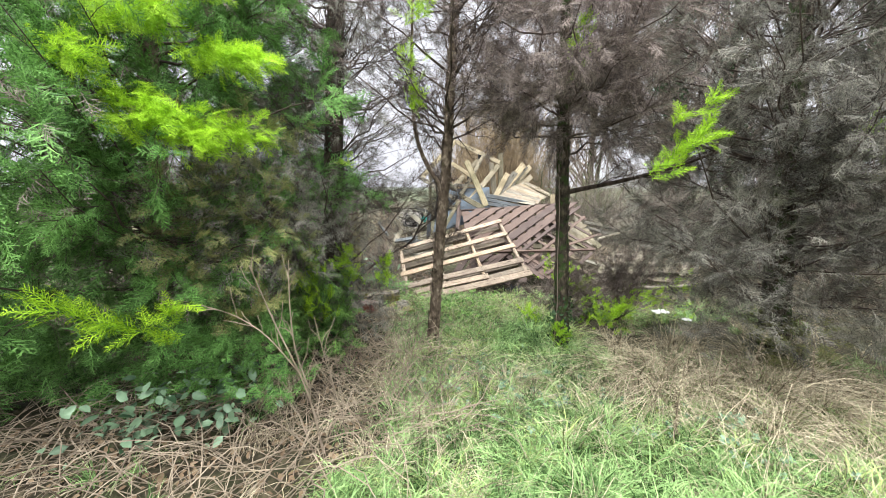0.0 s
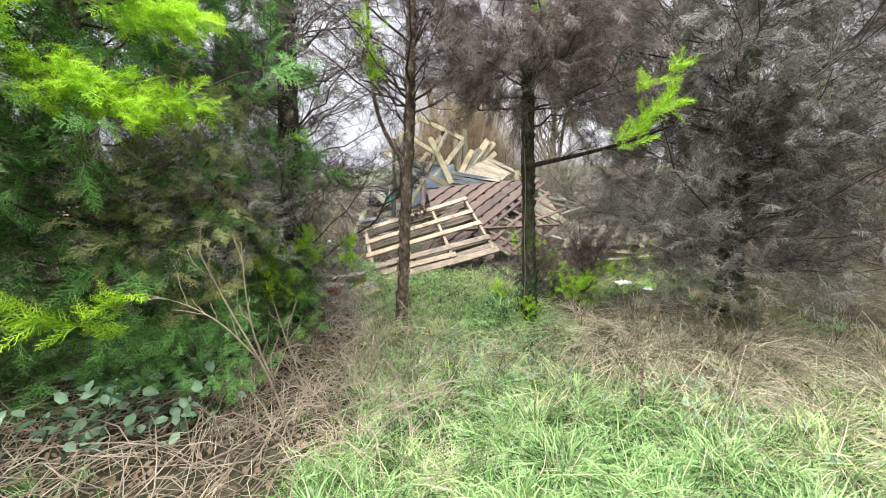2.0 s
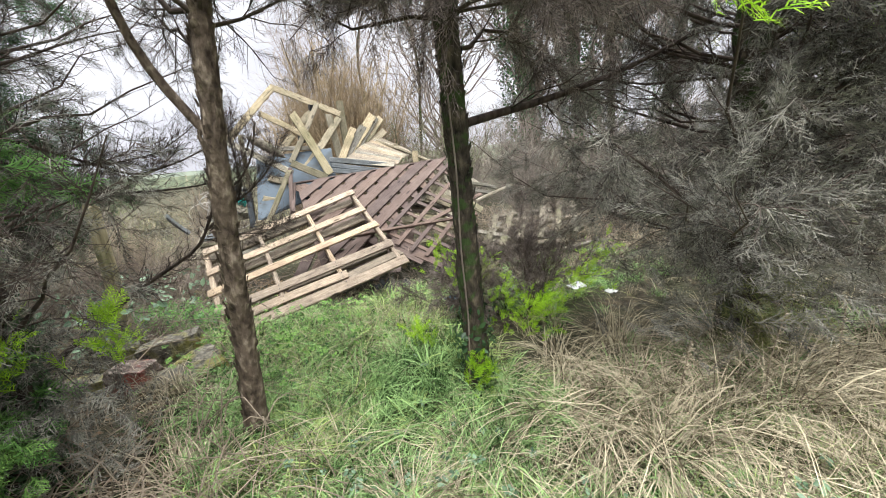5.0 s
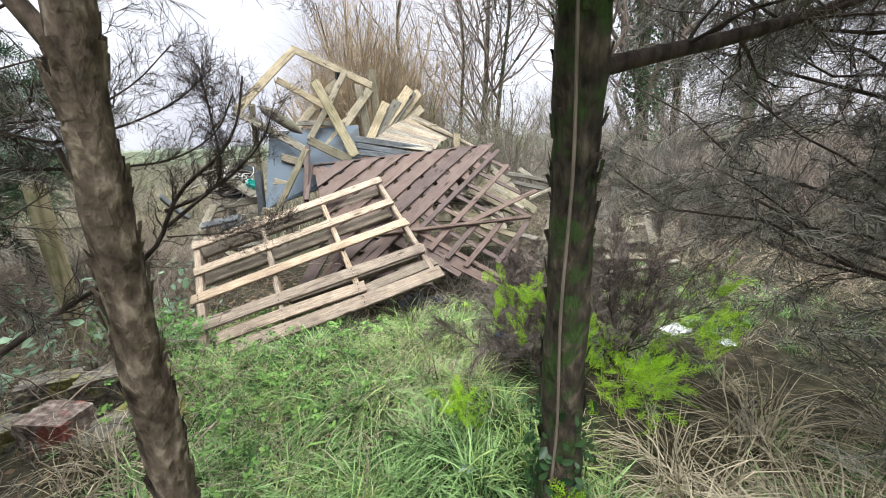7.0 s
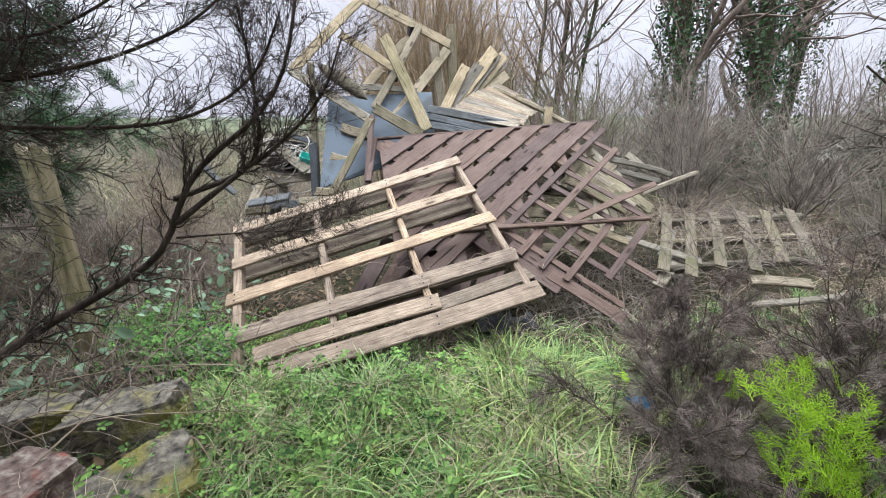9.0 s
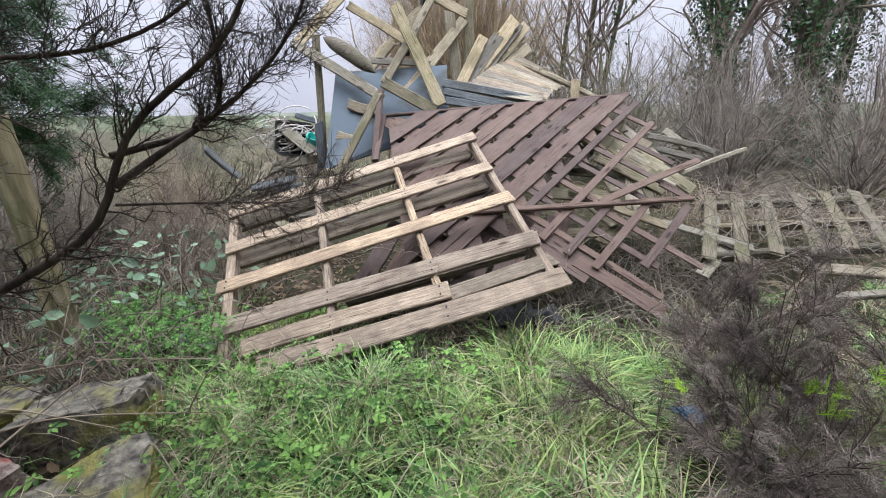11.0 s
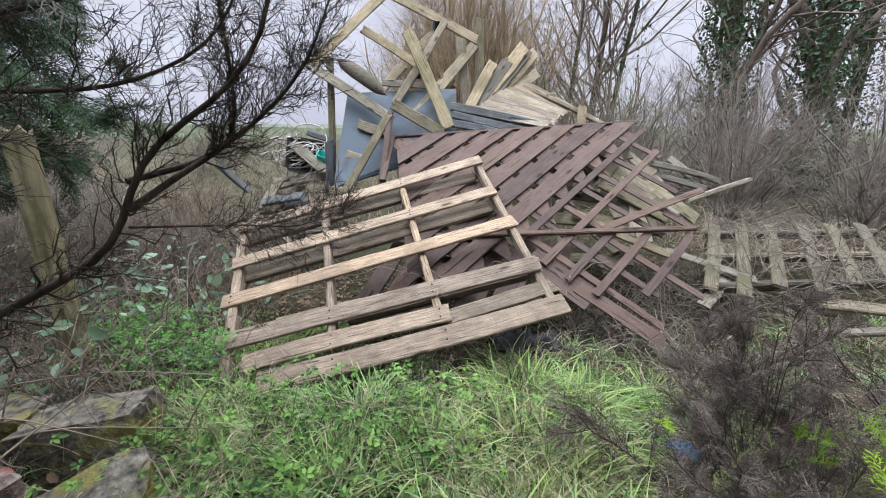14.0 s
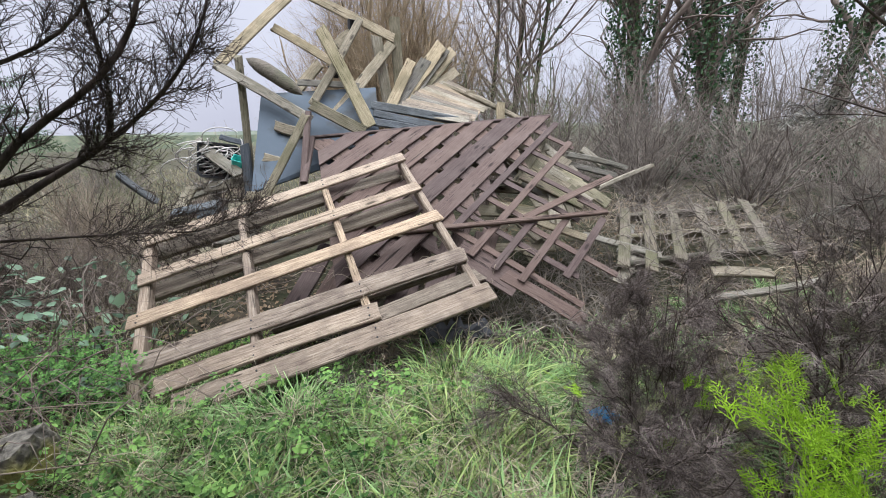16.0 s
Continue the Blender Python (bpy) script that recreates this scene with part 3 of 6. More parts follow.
plank((1.24, 7.90, 1.48), (1.79, 8.30, 1.84), 0.10, 0.02, PALE)
plank((1.10, 7.86, 1.43), (1.66, 8.24, 2.04), 0.11, 0.02, GREY)
plank((1.02, 7.83, 1.42), (1.42, 8.10, 1.90), 0.11, 0.02, GREY)
plank((1.14, 7.88, 1.46), (1.70, 8.26, 1.95), 0.10, 0.02, OLIVE)
plank((1.60, 8.12, 1.69), (2.30, 7.70, 1.31), 0.045, 0.04, PALE)
plank((1.85, 7.98, 1.62), (1.86, 7.98, 1.40), 0.09, 0.02, PALE)
plank((2.09, 7.78, 1.48), (2.08, 7.74, 1.26), 0.085, 0.02, PALE)
plank((2.51, 7.20, 1.00), (3.06, 7.10, 0.86), 0.050, 0.03, GREY)
plank((2.48, 7.20, 0.92), (2.96, 7.10, 0.79), 0.050, 0.03, GREY)
plank((2.60, 6.80, 0.74), (3.34, 7.10, 0.87), 0.038, 0.03, GREY)
plank((2.72, 7.30, 1.03), (2.87, 7.20, 0.89), 0.065, 0.03, GREY)
# feather-edged panel lying on the heap
fan_panel = thing("board_fence_panel", (1.5, 7.8, 1.4), "pale feather-edged fence panel tipped on the scrap heap", "fence panel")
for i in range(11):
    k = i / 10
    p = Vector((1.06, 7.70, 1.44)).lerp(Vector((1.55, 8.20, 1.76)), k)
    q = Vector((1.70, 7.56, 1.31)).lerp(Vector((2.06, 8.0, 1.48)), k)
    board("feather_board", p, q + Vector((rng.normal(0, 0.025), 0, 0)), 0.105, 0.012, WANEY if i % 3 else GREY, (-0.1, -0.6, 0.8), fan_panel)
# tan boards seen through the open trellis
for p, q in (((1.75, 7.25, 0.9), (2.5, 7.05, 0.8)), ((1.7, 7.2, 0.75), (2.45, 6.85, 0.72)), ((1.95, 7.35, 1.1), (2.2, 6.9, 0.6)), ((2.25, 7.3, 1.05), (2.35, 6.8, 0.55)), ((1.7, 7.0, 0.62), (2.3, 6.7, 0.5)), ((2.1, 7.0, 0.7), (2.5, 7.2, 0.95))):
    plank(p, q, 0.13, 0.02, OLIVE if p[0] < 2 else PALE, (0, -0.7, 0.7))
for k in range(5):
    c = BO + BU * (1.72 + 0.1 * k) + BV * (0.48 + 0.09 * k) - BN * 0.13
    d = (BU * 0.45 + BV * 0.8).normalized() * (0.30 - 0.02 * k)
    plank(c - d, c + d, 0.12, 0.018, (OLIVE, PALE, OLIVE, GREY, OLIVE)[k], BN, "tan mossy board lying behind the open trellis")

# broken boards lying under the trellis
for k in range(20):
    a, b = rng.uniform(1.15, 2.2), rng.uniform(0.25, 1.45)
    c = BO + BU * a + BV * b - BN * rng.uniform(0.10, 0.26)
    th = rng.uniform(0, math.pi)
    d = (BU * math.cos(th) + BV * math.sin(th) + BN * rng.normal(0, 0.1)).normalized() * rng.uniform(0.16, 0.38)
    plank(c - d, c + d, rng.uniform(0.07, 0.13), 0.022, (OLIVE, PALE, GREY, OLD)[k % 4], BN, "broken board lying under the trellis panel")
for k in range(11):
    a = -0.15 + 0.12 * k
    c = BO + BU * a + BV * (1.35 + 0.1 * (k % 2)) - BN * 0.09
    d = (BU * 0.5 - BV * 0.85) * rng.uniform(0.25, 0.4)
    plank(c - d, c + d, 0.12, 0.02, BROWN, BN, "brown-stained board lying under the pallet")

# round log and black brackets
log_path = np.array([spline([(-0.17, 7.70, 1.84), (0.02, 7.60, 1.72), (0.27, 7.45, 1.53)], 11)])
log = from_arrays("round_pole", *tubes(log_path, np.array([[0.001, 0.034, 0.052, 0.06, 0.061, 0.06, 0.058, 0.055, 0.05, 0.03, 0.001]]), 12), OLD, smooth=True)
tagged(log, "short grey half-round timber pole in the heap", "pole")

# blue-grey sheet
bm = bmesh.new()
corners = [(-0.1, 7.76, 1.57), (0.88, 7.76, 1.62), (0.86, 7.45, 1.2), (0.36, 7.3, 0.95), (-0.17, 7.17, 0.80)]
vs = [bm.verts.new(c) for c in corners]
face = bm.faces.new(vs)
ext = bmesh.ops.extrude_face_region(bm, geom=[face])
bmesh.ops.translate(bm, vec=(0, 0.02, -0.01), verts=[e for e in ext["geom"] if isinstance(e, bmesh.types.BMVert)])
bmesh.ops.recalc_face_normals(bm, faces=bm.faces)
tagged(part("sheet_board", bm, SHEET), "blue-grey flat sheet propped up inside the scrap heap", "board")


# ---- plants: grass ----
def blades(n, xy, length, width, bend, K=5, lean=None):
    """Arching grass blades rooted at xy."""
    x, y = xy[:, 0], xy[:, 1]
    root = np.stack([x, y, height(x, y) - 0.01], 1)
    az = rng.uniform(0, 2 * np.pi, n)
    d = np.stack([np.cos(az), np.sin(az), np.zeros(n)], 1)
    if lean is not None:
        d = unit(d + lean)
    ln = length * rng.uniform(0.5, 1.25, n)
    bd = bend * rng.uniform(0.3, 1.4, n)
    s = np.linspace(0, 1, K)
    out = (bd[:, None] * s ** 1.8)[:, :, None] * d[:, None] * ln[:, None, None]
    rise = s * ln[:, None] * (1 - 0.55 * np.clip(bd, 0, 1.5)[:, None] * s ** 2)
    p = root[:, None] + out
    p[:, :, 2] += rise
    p[:, 1:] += rng.normal(0, 0.006, (n, K - 1, 3))
    side = np.stack([-d[:, 1], d[:, 0], rng.normal(0, 0.3, n)], 1)
    w = width * rng.uniform(0.6, 1.3, n)[:, None] * (1.02 - s ** 1.5)
    return ribbons(p, w, unit(side))


def tussock(cx, cy, n, length, width, r=0.06, bend=1.25, lean=(0.0, -0.3)):
    """One mound of grass whose blades arch outwards from its heart."""
    off = rng.normal(0, r, (n, 2))
    away = np.concatenate([unit(off) * 1.3 + np.array(lean), np.zeros((n, 1))], 1)
    return blades(n, off + np.array([cx, cy]), length, width, bend, lean=away)


def scatter(n, x0, x1, y0, y1, keep):
    pts = np.empty((0, 2))
    while len(pts) < n:
        c = np.stack([rng.uniform(x0, x1, n), rng.uniform(y0, y1, n)], 1)
        pts = np.concatenate([pts, c[rng.uniform(0, 1, n) < keep(c[:, 0], c[:, 1])]])
    return pts[:n]


def verge_edge(y):
    """Where the grass gives way to the brambles."""
    return -0.85 + 0.62 * np.clip(y - 1.5, 0, 1.0) + 0.12 * np.sin(3 * y)


def lawn(x, y):
    """How green the grass is: the open verge and the worn way through the trees."""
    verge = (x > verge_edge(y)) & (y < 3.2 + 0.5 * (x > 0.9))
    way = (np.abs(x - 0.42) < 0.8) & (y < 5.9)
    clump = 0.5 + 0.5 * np.sin(4.1 * x + 1.7 * y) * np.sin(3.3 * y - 1.1 * x)
    right = (x > 1.2) & (y > 4.8) & (y < 6.0)
    left = (x < -0.3) & (x > -1.2) & (y > 5.0) & (y < 5.9)
    fade = np.clip((3.4 - x) / 1.4, 0.4, 1)
    front = np.where(y > 5.3, 0.3, 1.0)
    return front * np.where(verge, (0.3 + 0.7 * clump) * fade, 0) + front * np.where(way & ~verge, 0.75, 0) + front * np.where(right | left, 0.35, 0) + 0.04


def clumped(n, per, spread, box, keep):
    """Roots gathered in clumps, and the way each clump leans."""
    c = np.repeat(scatter(n, *box, keep), per, 0) + rng.normal(0, spread, (n * per, 2))
    az = rng.uniform(0, 2 * np.pi, n)
    lean = np.repeat(np.stack([np.cos(az), np.sin(az), np.zeros(n)], 1), per, 0) * 0.9
    return c, lean


roots, lean = clumped(1200, 32, 0.032, (-2.5, 4.2, 0.9, 6.0), lawn)
reach = np.where(roots[:, 1] > 3.6, 0.15, 0.2)
tagged(from_arrays("grass", *blades(len(roots), roots, reach, 0.0075, 1.1, lean=lean), GRASS),
       "fresh green long grass on the rough verge", "grass", kind="stuff")


roots, lean = clumped(700, 14, 0.05, (-4.0, 5.0, -3.0, 1.0), lambda x, y: 0.6 + 0 * x)
tagged(from_arrays("grass", *blades(len(roots), roots, 0.22, 0.012, 1.0, lean=lean), GRASS), "green grass of the open verge", "grass", kind="stuff")


def straw(x, y):
    band = np.exp(-((y - (2.75 + 0.05 * x)) / 0.55) ** 2) * (x > -0.6)
    return 0.3 + 0.55 * band + np.where((x > 1.3) & (y < 3.6), 0.5, 0) + np.where((x > 1.6) & (y > 3.4), 0.25, 0)


roots, lean = clumped(260, 26, 0.03, (-1.5, 5.0, 0.9, 6.1), straw)
tufts = [blades(len(roots), roots, 0.24, 0.005, 1.15, lean=lean)]
for cx, cy, n, ln in (
    (0.52, 3.2, 520, 0.34), (1.65, 2.9, 480, 0.38), (2.2, 2.5, 600, 0.38), (2.7, 2.7, 600, 0.4), (-0.35, 3.7, 500, 0.36), (1.45, 3.4, 400, 0.38),
    (0.95, 3.35, 320, 0.3), (2.0, 3.2, 500, 0.44), (0.98, 5.0, 520, 0.3), (0.7, 4.95, 260, 0.24), (-0.25, 5.05, 240, 0.24), (3.1, 3.0, 600, 0.42), (-0.25, 5.25, 250, 0.25), (1.78, 3.0, 300, 0.52),
    (2.5, 3.15, 400, 0.52), (0.1, 2.5, 240, 0.26), (-0.6, 4.6, 300, 0.28), (2.4, 2.1, 420, 0.32), (1.25, 2.9, 240, 0.26), (3.3, 2.4, 500, 0.4),
    (2.9, 3.6, 450, 0.5), (2.1, 3.0, 420, 0.55), (2.45, 2.9, 420, 0.55), (2.75, 3.05, 420, 0.6), (3.05, 3.2, 420, 0.6), (3.4, 2.9, 420, 0.55), (1.9, 3.35, 380, 0.5), (1.6, 3.25, 300, 0.45), (1.7, 3.7, 350, 0.4), (2.3, 3.9, 350, 0.4), (0.8, 4.75, 300, 0.24), (-0.5, 3.2, 300, 0.3), (3.8, 2.8, 500, 0.5), (1.95, 2.65, 300, 0.34)):
    tufts.append(tussock(cx, cy, int(n * 0.45), ln * 0.92, 0.0068, 0.06, 1.55))
for cx, cy in scatter(75, -0.4, 4.2, 1.2, 4.0, lambda x, y: np.clip(straw(x, y), 0, 1)):
    tufts.append(tussock(cx, cy, 75, rng.uniform(0.2, 0.34), 0.0062, 0.045, 1.5))
for cx, cy in ((0.9, 4.92), (1.02, 5.05), (0.75, 5.0), (0.85, 4.7), (-0.35, 5.3), (0.6, 4.5), (0.2, 4.7), (1.15, 4.85), (1.05, 4.75), (0.7, 4.75), (-0.1, 4.5), (0.3, 5.3), (0.85, 5.2)):
    tufts.append(tussock(cx, cy, 200, 0.2, 0.005, 0.07))
tagged(from_arrays("dry_grass", *join(tufts), STRAW), "straw-coloured dry grass in arching tufts", "grass", kind="stuff")
tufts = []
for cx, cy, n, ln in (
    (0.75, 1.9, 380, 0.27), (1.05, 2.4, 320, 0.27), (0.95, 5.38, 300, 0.3), (1.2, 5.2, 260, 0.28), (0.75, 5.1, 300, 0.26), (0.2, 5.35, 300, 0.24), (0.55, 4.6, 200, 0.3), (0.3, 5.0, 200, 0.2),
    (1.3, 5.35, 250, 0.25), (-0.4, 5.3, 250, 0.22), (0.15, 1.9, 280, 0.24), (1.6, 1.8, 280, 0.24), (-0.1, 5.35, 220, 0.2), (0.5, 1.6, 260, 0.24),
    (1.2, 1.7, 260, 0.24), (-0.2, 1.7, 240, 0.22), (0.1, 4.3, 240, 0.22), (0.6, 4.1, 240, 0.22), (0.45, 3.7, 220, 0.2)):
    tufts.append(tussock(cx, cy, n, ln, 0.0085, 0.08))
for cx, cy in scatter(190, -0.7, 3.4, 1.0, 5.6, lambda x, y: np.clip(lawn(x, y), 0, 1)):
    tufts.append(tussock(cx, cy, 90, rng.uniform(0.16, 0.28), 0.009, 0.05))
tagged(from_arrays("grass_tufts", *join(tufts), GRASS), "bright green tufts of arching grass", "grass", kind="stuff")
tufts = [tussock(cx, cy, 110, rng.uniform(0.17, 0.3), 0.008, 0.055) for cx, cy in scatter(65, -0.5, 3.0, 1.0, 5.6, lambda x, y: np.clip(lawn(x, y), 0, 1))]
tufts += [tussock(cx, cy, n, ln, 0.008, 0.07, 1.35, (0.5, -0.5)) for cx, cy, n, ln in ((0.98, 5.42, 240, 0.3), (1.14, 5.28, 220, 0.3), (0.86, 5.3, 150, 0.25), (1.28, 5.0, 120, 0.24), (-0.42, 5.42, 220, 0.22), (0.35, 4.35, 160, 0.2))]
tufts += [tussock(cx, cy, 60, 0.13, 0.007, 0.06) for cx, cy in scatter(16, -0.6, 0.25, 5.75, 6.3, lambda x, y: 0.6 + 0 * x)]
tagged(from_arrays("yellowing_grass", *join(tufts), PALE_GRASS), "yellow-green tufts of long arching grass", "grass", kind="stuff")


def leaves(pos, nrm, size):
    """Small pointed oval leaves, folded a little along the midrib."""
    n = len(pos)
    z = unit(nrm + rng.normal(0, 0.45, (n, 3)))
    x = unit(np.cross(z, rng.normal(size=(n, 3))))
    y = np.cross(z, x)
    s = size * rng.uniform(0.5, 1.3, n)
    shape = np.array([(0, 0, 0), (0.3, 0.27, 0.05), (0.68, 0.24, 0.03), (1, 0, -0.1), (0.68, -0.24, 0.03), (0.3, -0.27, 0.05)])
    m = np.stack([x, y, z], 1) * s[:, None, None]
    v = np.einsum("vi,nij->nvj", shape, m) + pos[:, None]
    k = np.arange(n)[:, None] * 6
    f = np.concatenate([k + np.array([0, 1, 2, 3]), k + np.array([0, 3, 4, 5])])
    return v.reshape(-1, 3), f


def low_leaves(name, n, x0, x1, y0, y1, keep, z0, z1, size, mat, label):
    c = scatter(n, x0, x1, y0, y1, keep)
    p = np.stack([c[:, 0], c[:, 1], height(c[:, 0], c[:, 1]) + rng.uniform(z0, z1, n)], 1)
    return tagged(from_arrays(name, *leaves(p, np.tile((0.0, -0.25, 1.0), (n, 1)), size), mat), label, "plants", kind="stuff")


def spots(*cs):
    return lambda x, y: np.clip(sum(np.exp(-(((x - a) ** 2 + (y - b) ** 2) / r ** 2)) for a, b, r in cs), 0, 1)


def lobed(name, n, x0, x1, y0, y1, keep, z0, z1, size, mat, label):
    """Weed leaves of three to five cut leaflets each, held out on short stalks."""
    c = scatter(n, x0, x1, y0, y1, keep)
    p = np.stack([c[:, 0], c[:, 1], height(c[:, 0], c[:, 1]) + rng.uniform(z0, z1, n)], 1)
    z = unit(np.array([0.0, -0.35, 1.0]) + rng.normal(0, 0.35, (n, 3)))
    x = unit(np.cross(z, rng.normal(size=(n, 3))))
    y = np.cross(z, x)
    s = size * rng.uniform(0.5, 1.3, n)
    flat = []
    for ang, ln, out in ((0, 1.0, 0.35), (0.9, 0.8, 0.2), (-0.9, 0.8, 0.2), (1.75, 0.6, 0.05), (-1.75, 0.6, 0.05)):
        ca, sa = math.cos(ang), math.sin(ang)
        for u, v, w in ((0, 0, 0), (0.35, 0.3, 0.05), (0.75, 0.24, 0.02), (1, 0, -0.12), (0.75, -0.24, 0.02), (0.35, -0.3, 0.05)):
            u = out + u * ln
            flat.append((u * ca - v * ln * sa, u * sa + v * ln * ca, w))
    m = np.stack([x, y, z], 1) * s[:, None, None]
    v = np.einsum("vi,nij->nvj", np.array(flat), m) + p[:, None]
    k = np.arange(n * 5)[:, None] * 6
    f = np.concatenate([k + np.array([0, 1, 2, 3]), k + np.array([0, 3, 4, 5])])
    return tagged(from_arrays(name, v.reshape(-1, 3), f, mat), label, "plants", kind="stuff")


lobed("weeds", 950, -0.9, 1.4, 3.9, 5.75, spots((-0.15, 5.1, 0.4), (0.25, 5.3, 0.35), (0.1, 4.75, 0.4), (0.45, 4.9, 0.3), (-0.5, 5.3, 0.25), (0.6, 5.35, 0.25)), 0.05, 0.19, 0.027, WEED, "low lobed green weeds among the grass")
lobed("weeds", 160, -0.7, 0.3, 5.75, 6.4, lambda x, y: 0.6 + 0 * x, 0.02, 0.12, 0.024, WEED, "low green weeds growing under the pallet")
lobed("weeds", 260, -0.5, 2.6, 1.6, 4.2, spots((1.35, 2.6, 0.25), (0.2, 3.3, 0.4), (0.7, 3.0, 0.4), (1.9, 2.3, 0.3)), 0.05, 0.16, 0.03, BRAMBLE, "dark green lobed weeds in the verge")
lobed("fern_weeds", 1500, -1.5, -0.3, 5.4, 6.3, spots((-0.85, 5.85, 0.25), (-0.65, 5.75, 0.15), (-1.1, 6.0, 0.2)), 0.02, 0.28, 0.02, FERN, "clump of feathery green weeds beside the pallet")
low_leaves("bramble_leaves", 650, -3.4, -0.5, 5.3, 7.6, spots((-1.3, 5.7, 0.5), (-1.6, 6.4, 0.7), (-2.3, 6.2, 0.8), (-1.0, 6.6, 0.4)), 0.05, 0.45, 0.075, BRAMBLE, "grey-green bramble leaves")
low_leaves("leaf_patches", 210, -2.8, 0.2, 1.8, 4.6, spots((-1.7, 2.45, 0.25), (-1.55, 2.75, 0.2), (-1.95, 2.3, 0.2), (-1.35, 2.5, 0.15)), 0.08, 0.42, 0.085, BRAMBLE, "broad grey-green bramble leaves")
low_leaves("leaf_litter", 6000, -3.0, 1.2, 1.0, 7.5, lambda x, y: np.where(x < verge_edge(y) + 0.2, 0.8, 0.08), 0.0, 0.03, 0.045, rough_mat("dead_leaf", [(0.3, (0.07, 0.045, 0.03)), (0.6, (0.2, 0.14, 0.09)), (0.8, (0.34, 0.27, 0.19))], 3.0), "fallen brown leaves")
tagged(from_arrays("dock_leaves", *tussock(0.44, 4.42, 34, 0.2, 0.034, 0.02, 1.1, (0, -0.1)), WEED), "rosette of long light green dock leaves", "plants", kind="stuff")
low_leaves("leaf_litter", 1800, -0.8, 4.4, 5.6, 8.0, lambda x, y: 0.6 + 0 * x, 0.0, 0.04, 0.034, bpy.data.materials["dead_leaf"], "fallen brown leaves under the heap")


# ---- brambles ----
def bramble(name, n, keep, box, length, arch, r, mat, label, z0=0.0):
    c = scatter(n, *box, keep)
    K = 8
    az = rng.uniform(0, 2 * np.pi, n)
    ln = length * rng.uniform(0.35, 1.2, n)
    s = np.linspace(0, 1, K)
    turn = az[:, None] + np.cumsum(rng.normal(0, 0.32, (n, K)), 1)
    step = (ln / (K - 1))[:, None]
    px = c[:, :1] + np.cumsum(np.cos(turn) * step, 1)
    py = c[:, 1:] + np.cumsum(np.sin(turn) * step, 1)
    hgt = arch * rng.uniform(0.1, 1.3, n)[:, None] * np.sin(np.pi * np.clip(s * rng.uniform(0.6, 1.0, n)[:, None], 0, 1))
    pz = height(px, py) + 0.01 + z0 + hgt + rng.normal(0, 0.008, (n, K))
    rad = r * rng.uniform(0.5, 1.4, n)[:, None] * (1 - 0.6 * s)
    return tagged(from_arrays(name, *tubes(np.stack([px, py, pz], -1), rad, 3), mat), label, "brambles", kind="stuff")


bramble("bramble_stems", 640, lambda x, y: np.clip((verge_edge(y) + 0.15 - x) * 3, 0, 1) * np.exp(-((y - 2.2) / 0.9) ** 2), (-3.2, 0.4, 0.9, 4.0), 0.9, 0.22, 0.004, TWIG_TAN, "tangle of dry tan bramble stems")
bramble("bramble_stems", 500, spots((-0.5, 3.3, 0.5), (-0.9, 3.9, 0.5), (-0.3, 2.9, 0.4)), (-2.2, 0.4, 2.4, 4.8), 0.6, 0.25, 0.0035, TWIG_TAN, "dry bramble stems under the trees")
bramble("scrub_stems", 1200, spots((-1.5, 6.2, 0.9), (-2.4, 6.0, 1.0), (-1.2, 7.2, 0.8), (-0.9, 6.5, 0.4), (-2.8, 7.4, 1.0)), (-4.5, -0.4, 5.2, 9.0), 0.8, 0.45, 0.0035, TWIG_GREY, "grey tangle of bare bramble stems")
bramble("scrub_stems", 220, spots((-1.0, 5.55, 0.3), (-1.1, 5.5, 0.3)), (-2.0, -0.3, 4.0, 6.0), 0.5, 0.3, 0.003, TWIG_GREY, "grey tangle of bare stems over the rubble")
bramble("dead_stems", 900, spots((2.7, 5.4, 0.5), (3.2, 7.6, 0.6), (4.6, 7.4, 0.9), (4.4, 5.6, 0.9), (2.2, 5.4, 0.4)), (1.7, 6.5, 4.6, 9.0), 0.6, 0.25, 0.004, TWIG_TAN, "tangle of dead stems round the fallen pallet")
bramble("heap_stems", 130, spots((0.75, 5.75, 0.3), (0.5, 5.8, 0.3), (1.1, 5.7, 0.2)), (-0.2, 1.6, 5.4, 6.2), 0.35, 0.16, 0.0025, TWIG_TAN, "thin dry stems caught in the pallet")
bramble("grass_straws", 900, spots((0.3, 5.1, 0.5), (0.7, 4.7, 0.4), (-0.2, 5.2, 0.4), (1.0, 5.2, 0.3), (0.1, 4.4, 0.4)), (-0.9, 1.6, 3.8, 5.8), 0.28, 0.13, 0.0018, STRAW, "dry straws lying in the grass", 0.04)
bramble("grass_straws", 700, lambda x, y: np.where(x > verge_edge(y), 0.6, 0.05), (-1.0, 3.2, 0.9, 3.4), 0.3, 0.16, 0.0018, STRAW, "dry straws lying in the grass", 0.04)
bramble("dead_stems", 240, spots((3.2, 6.5, 0.5), (3.7, 6.6, 0.5), (2.9, 6.3, 0.4)), (2.3, 4.8, 5.8, 7.2), 0.5, 0.16, 0.0032, TWIG_BROWN, "dead stems lying over the fallen pallet", 0.3)
bramble("vine_stems", 40, spots((0.7, 6.2, 0.25), (1.2, 6.4, 0.3), (0.3, 6.2, 0.3)), (-0.2, 1.8, 5.8, 7.0), 0.3, 0.06, 0.0022, TWIG_TAN, "thin pale creeper stems on the boards", 0.42)


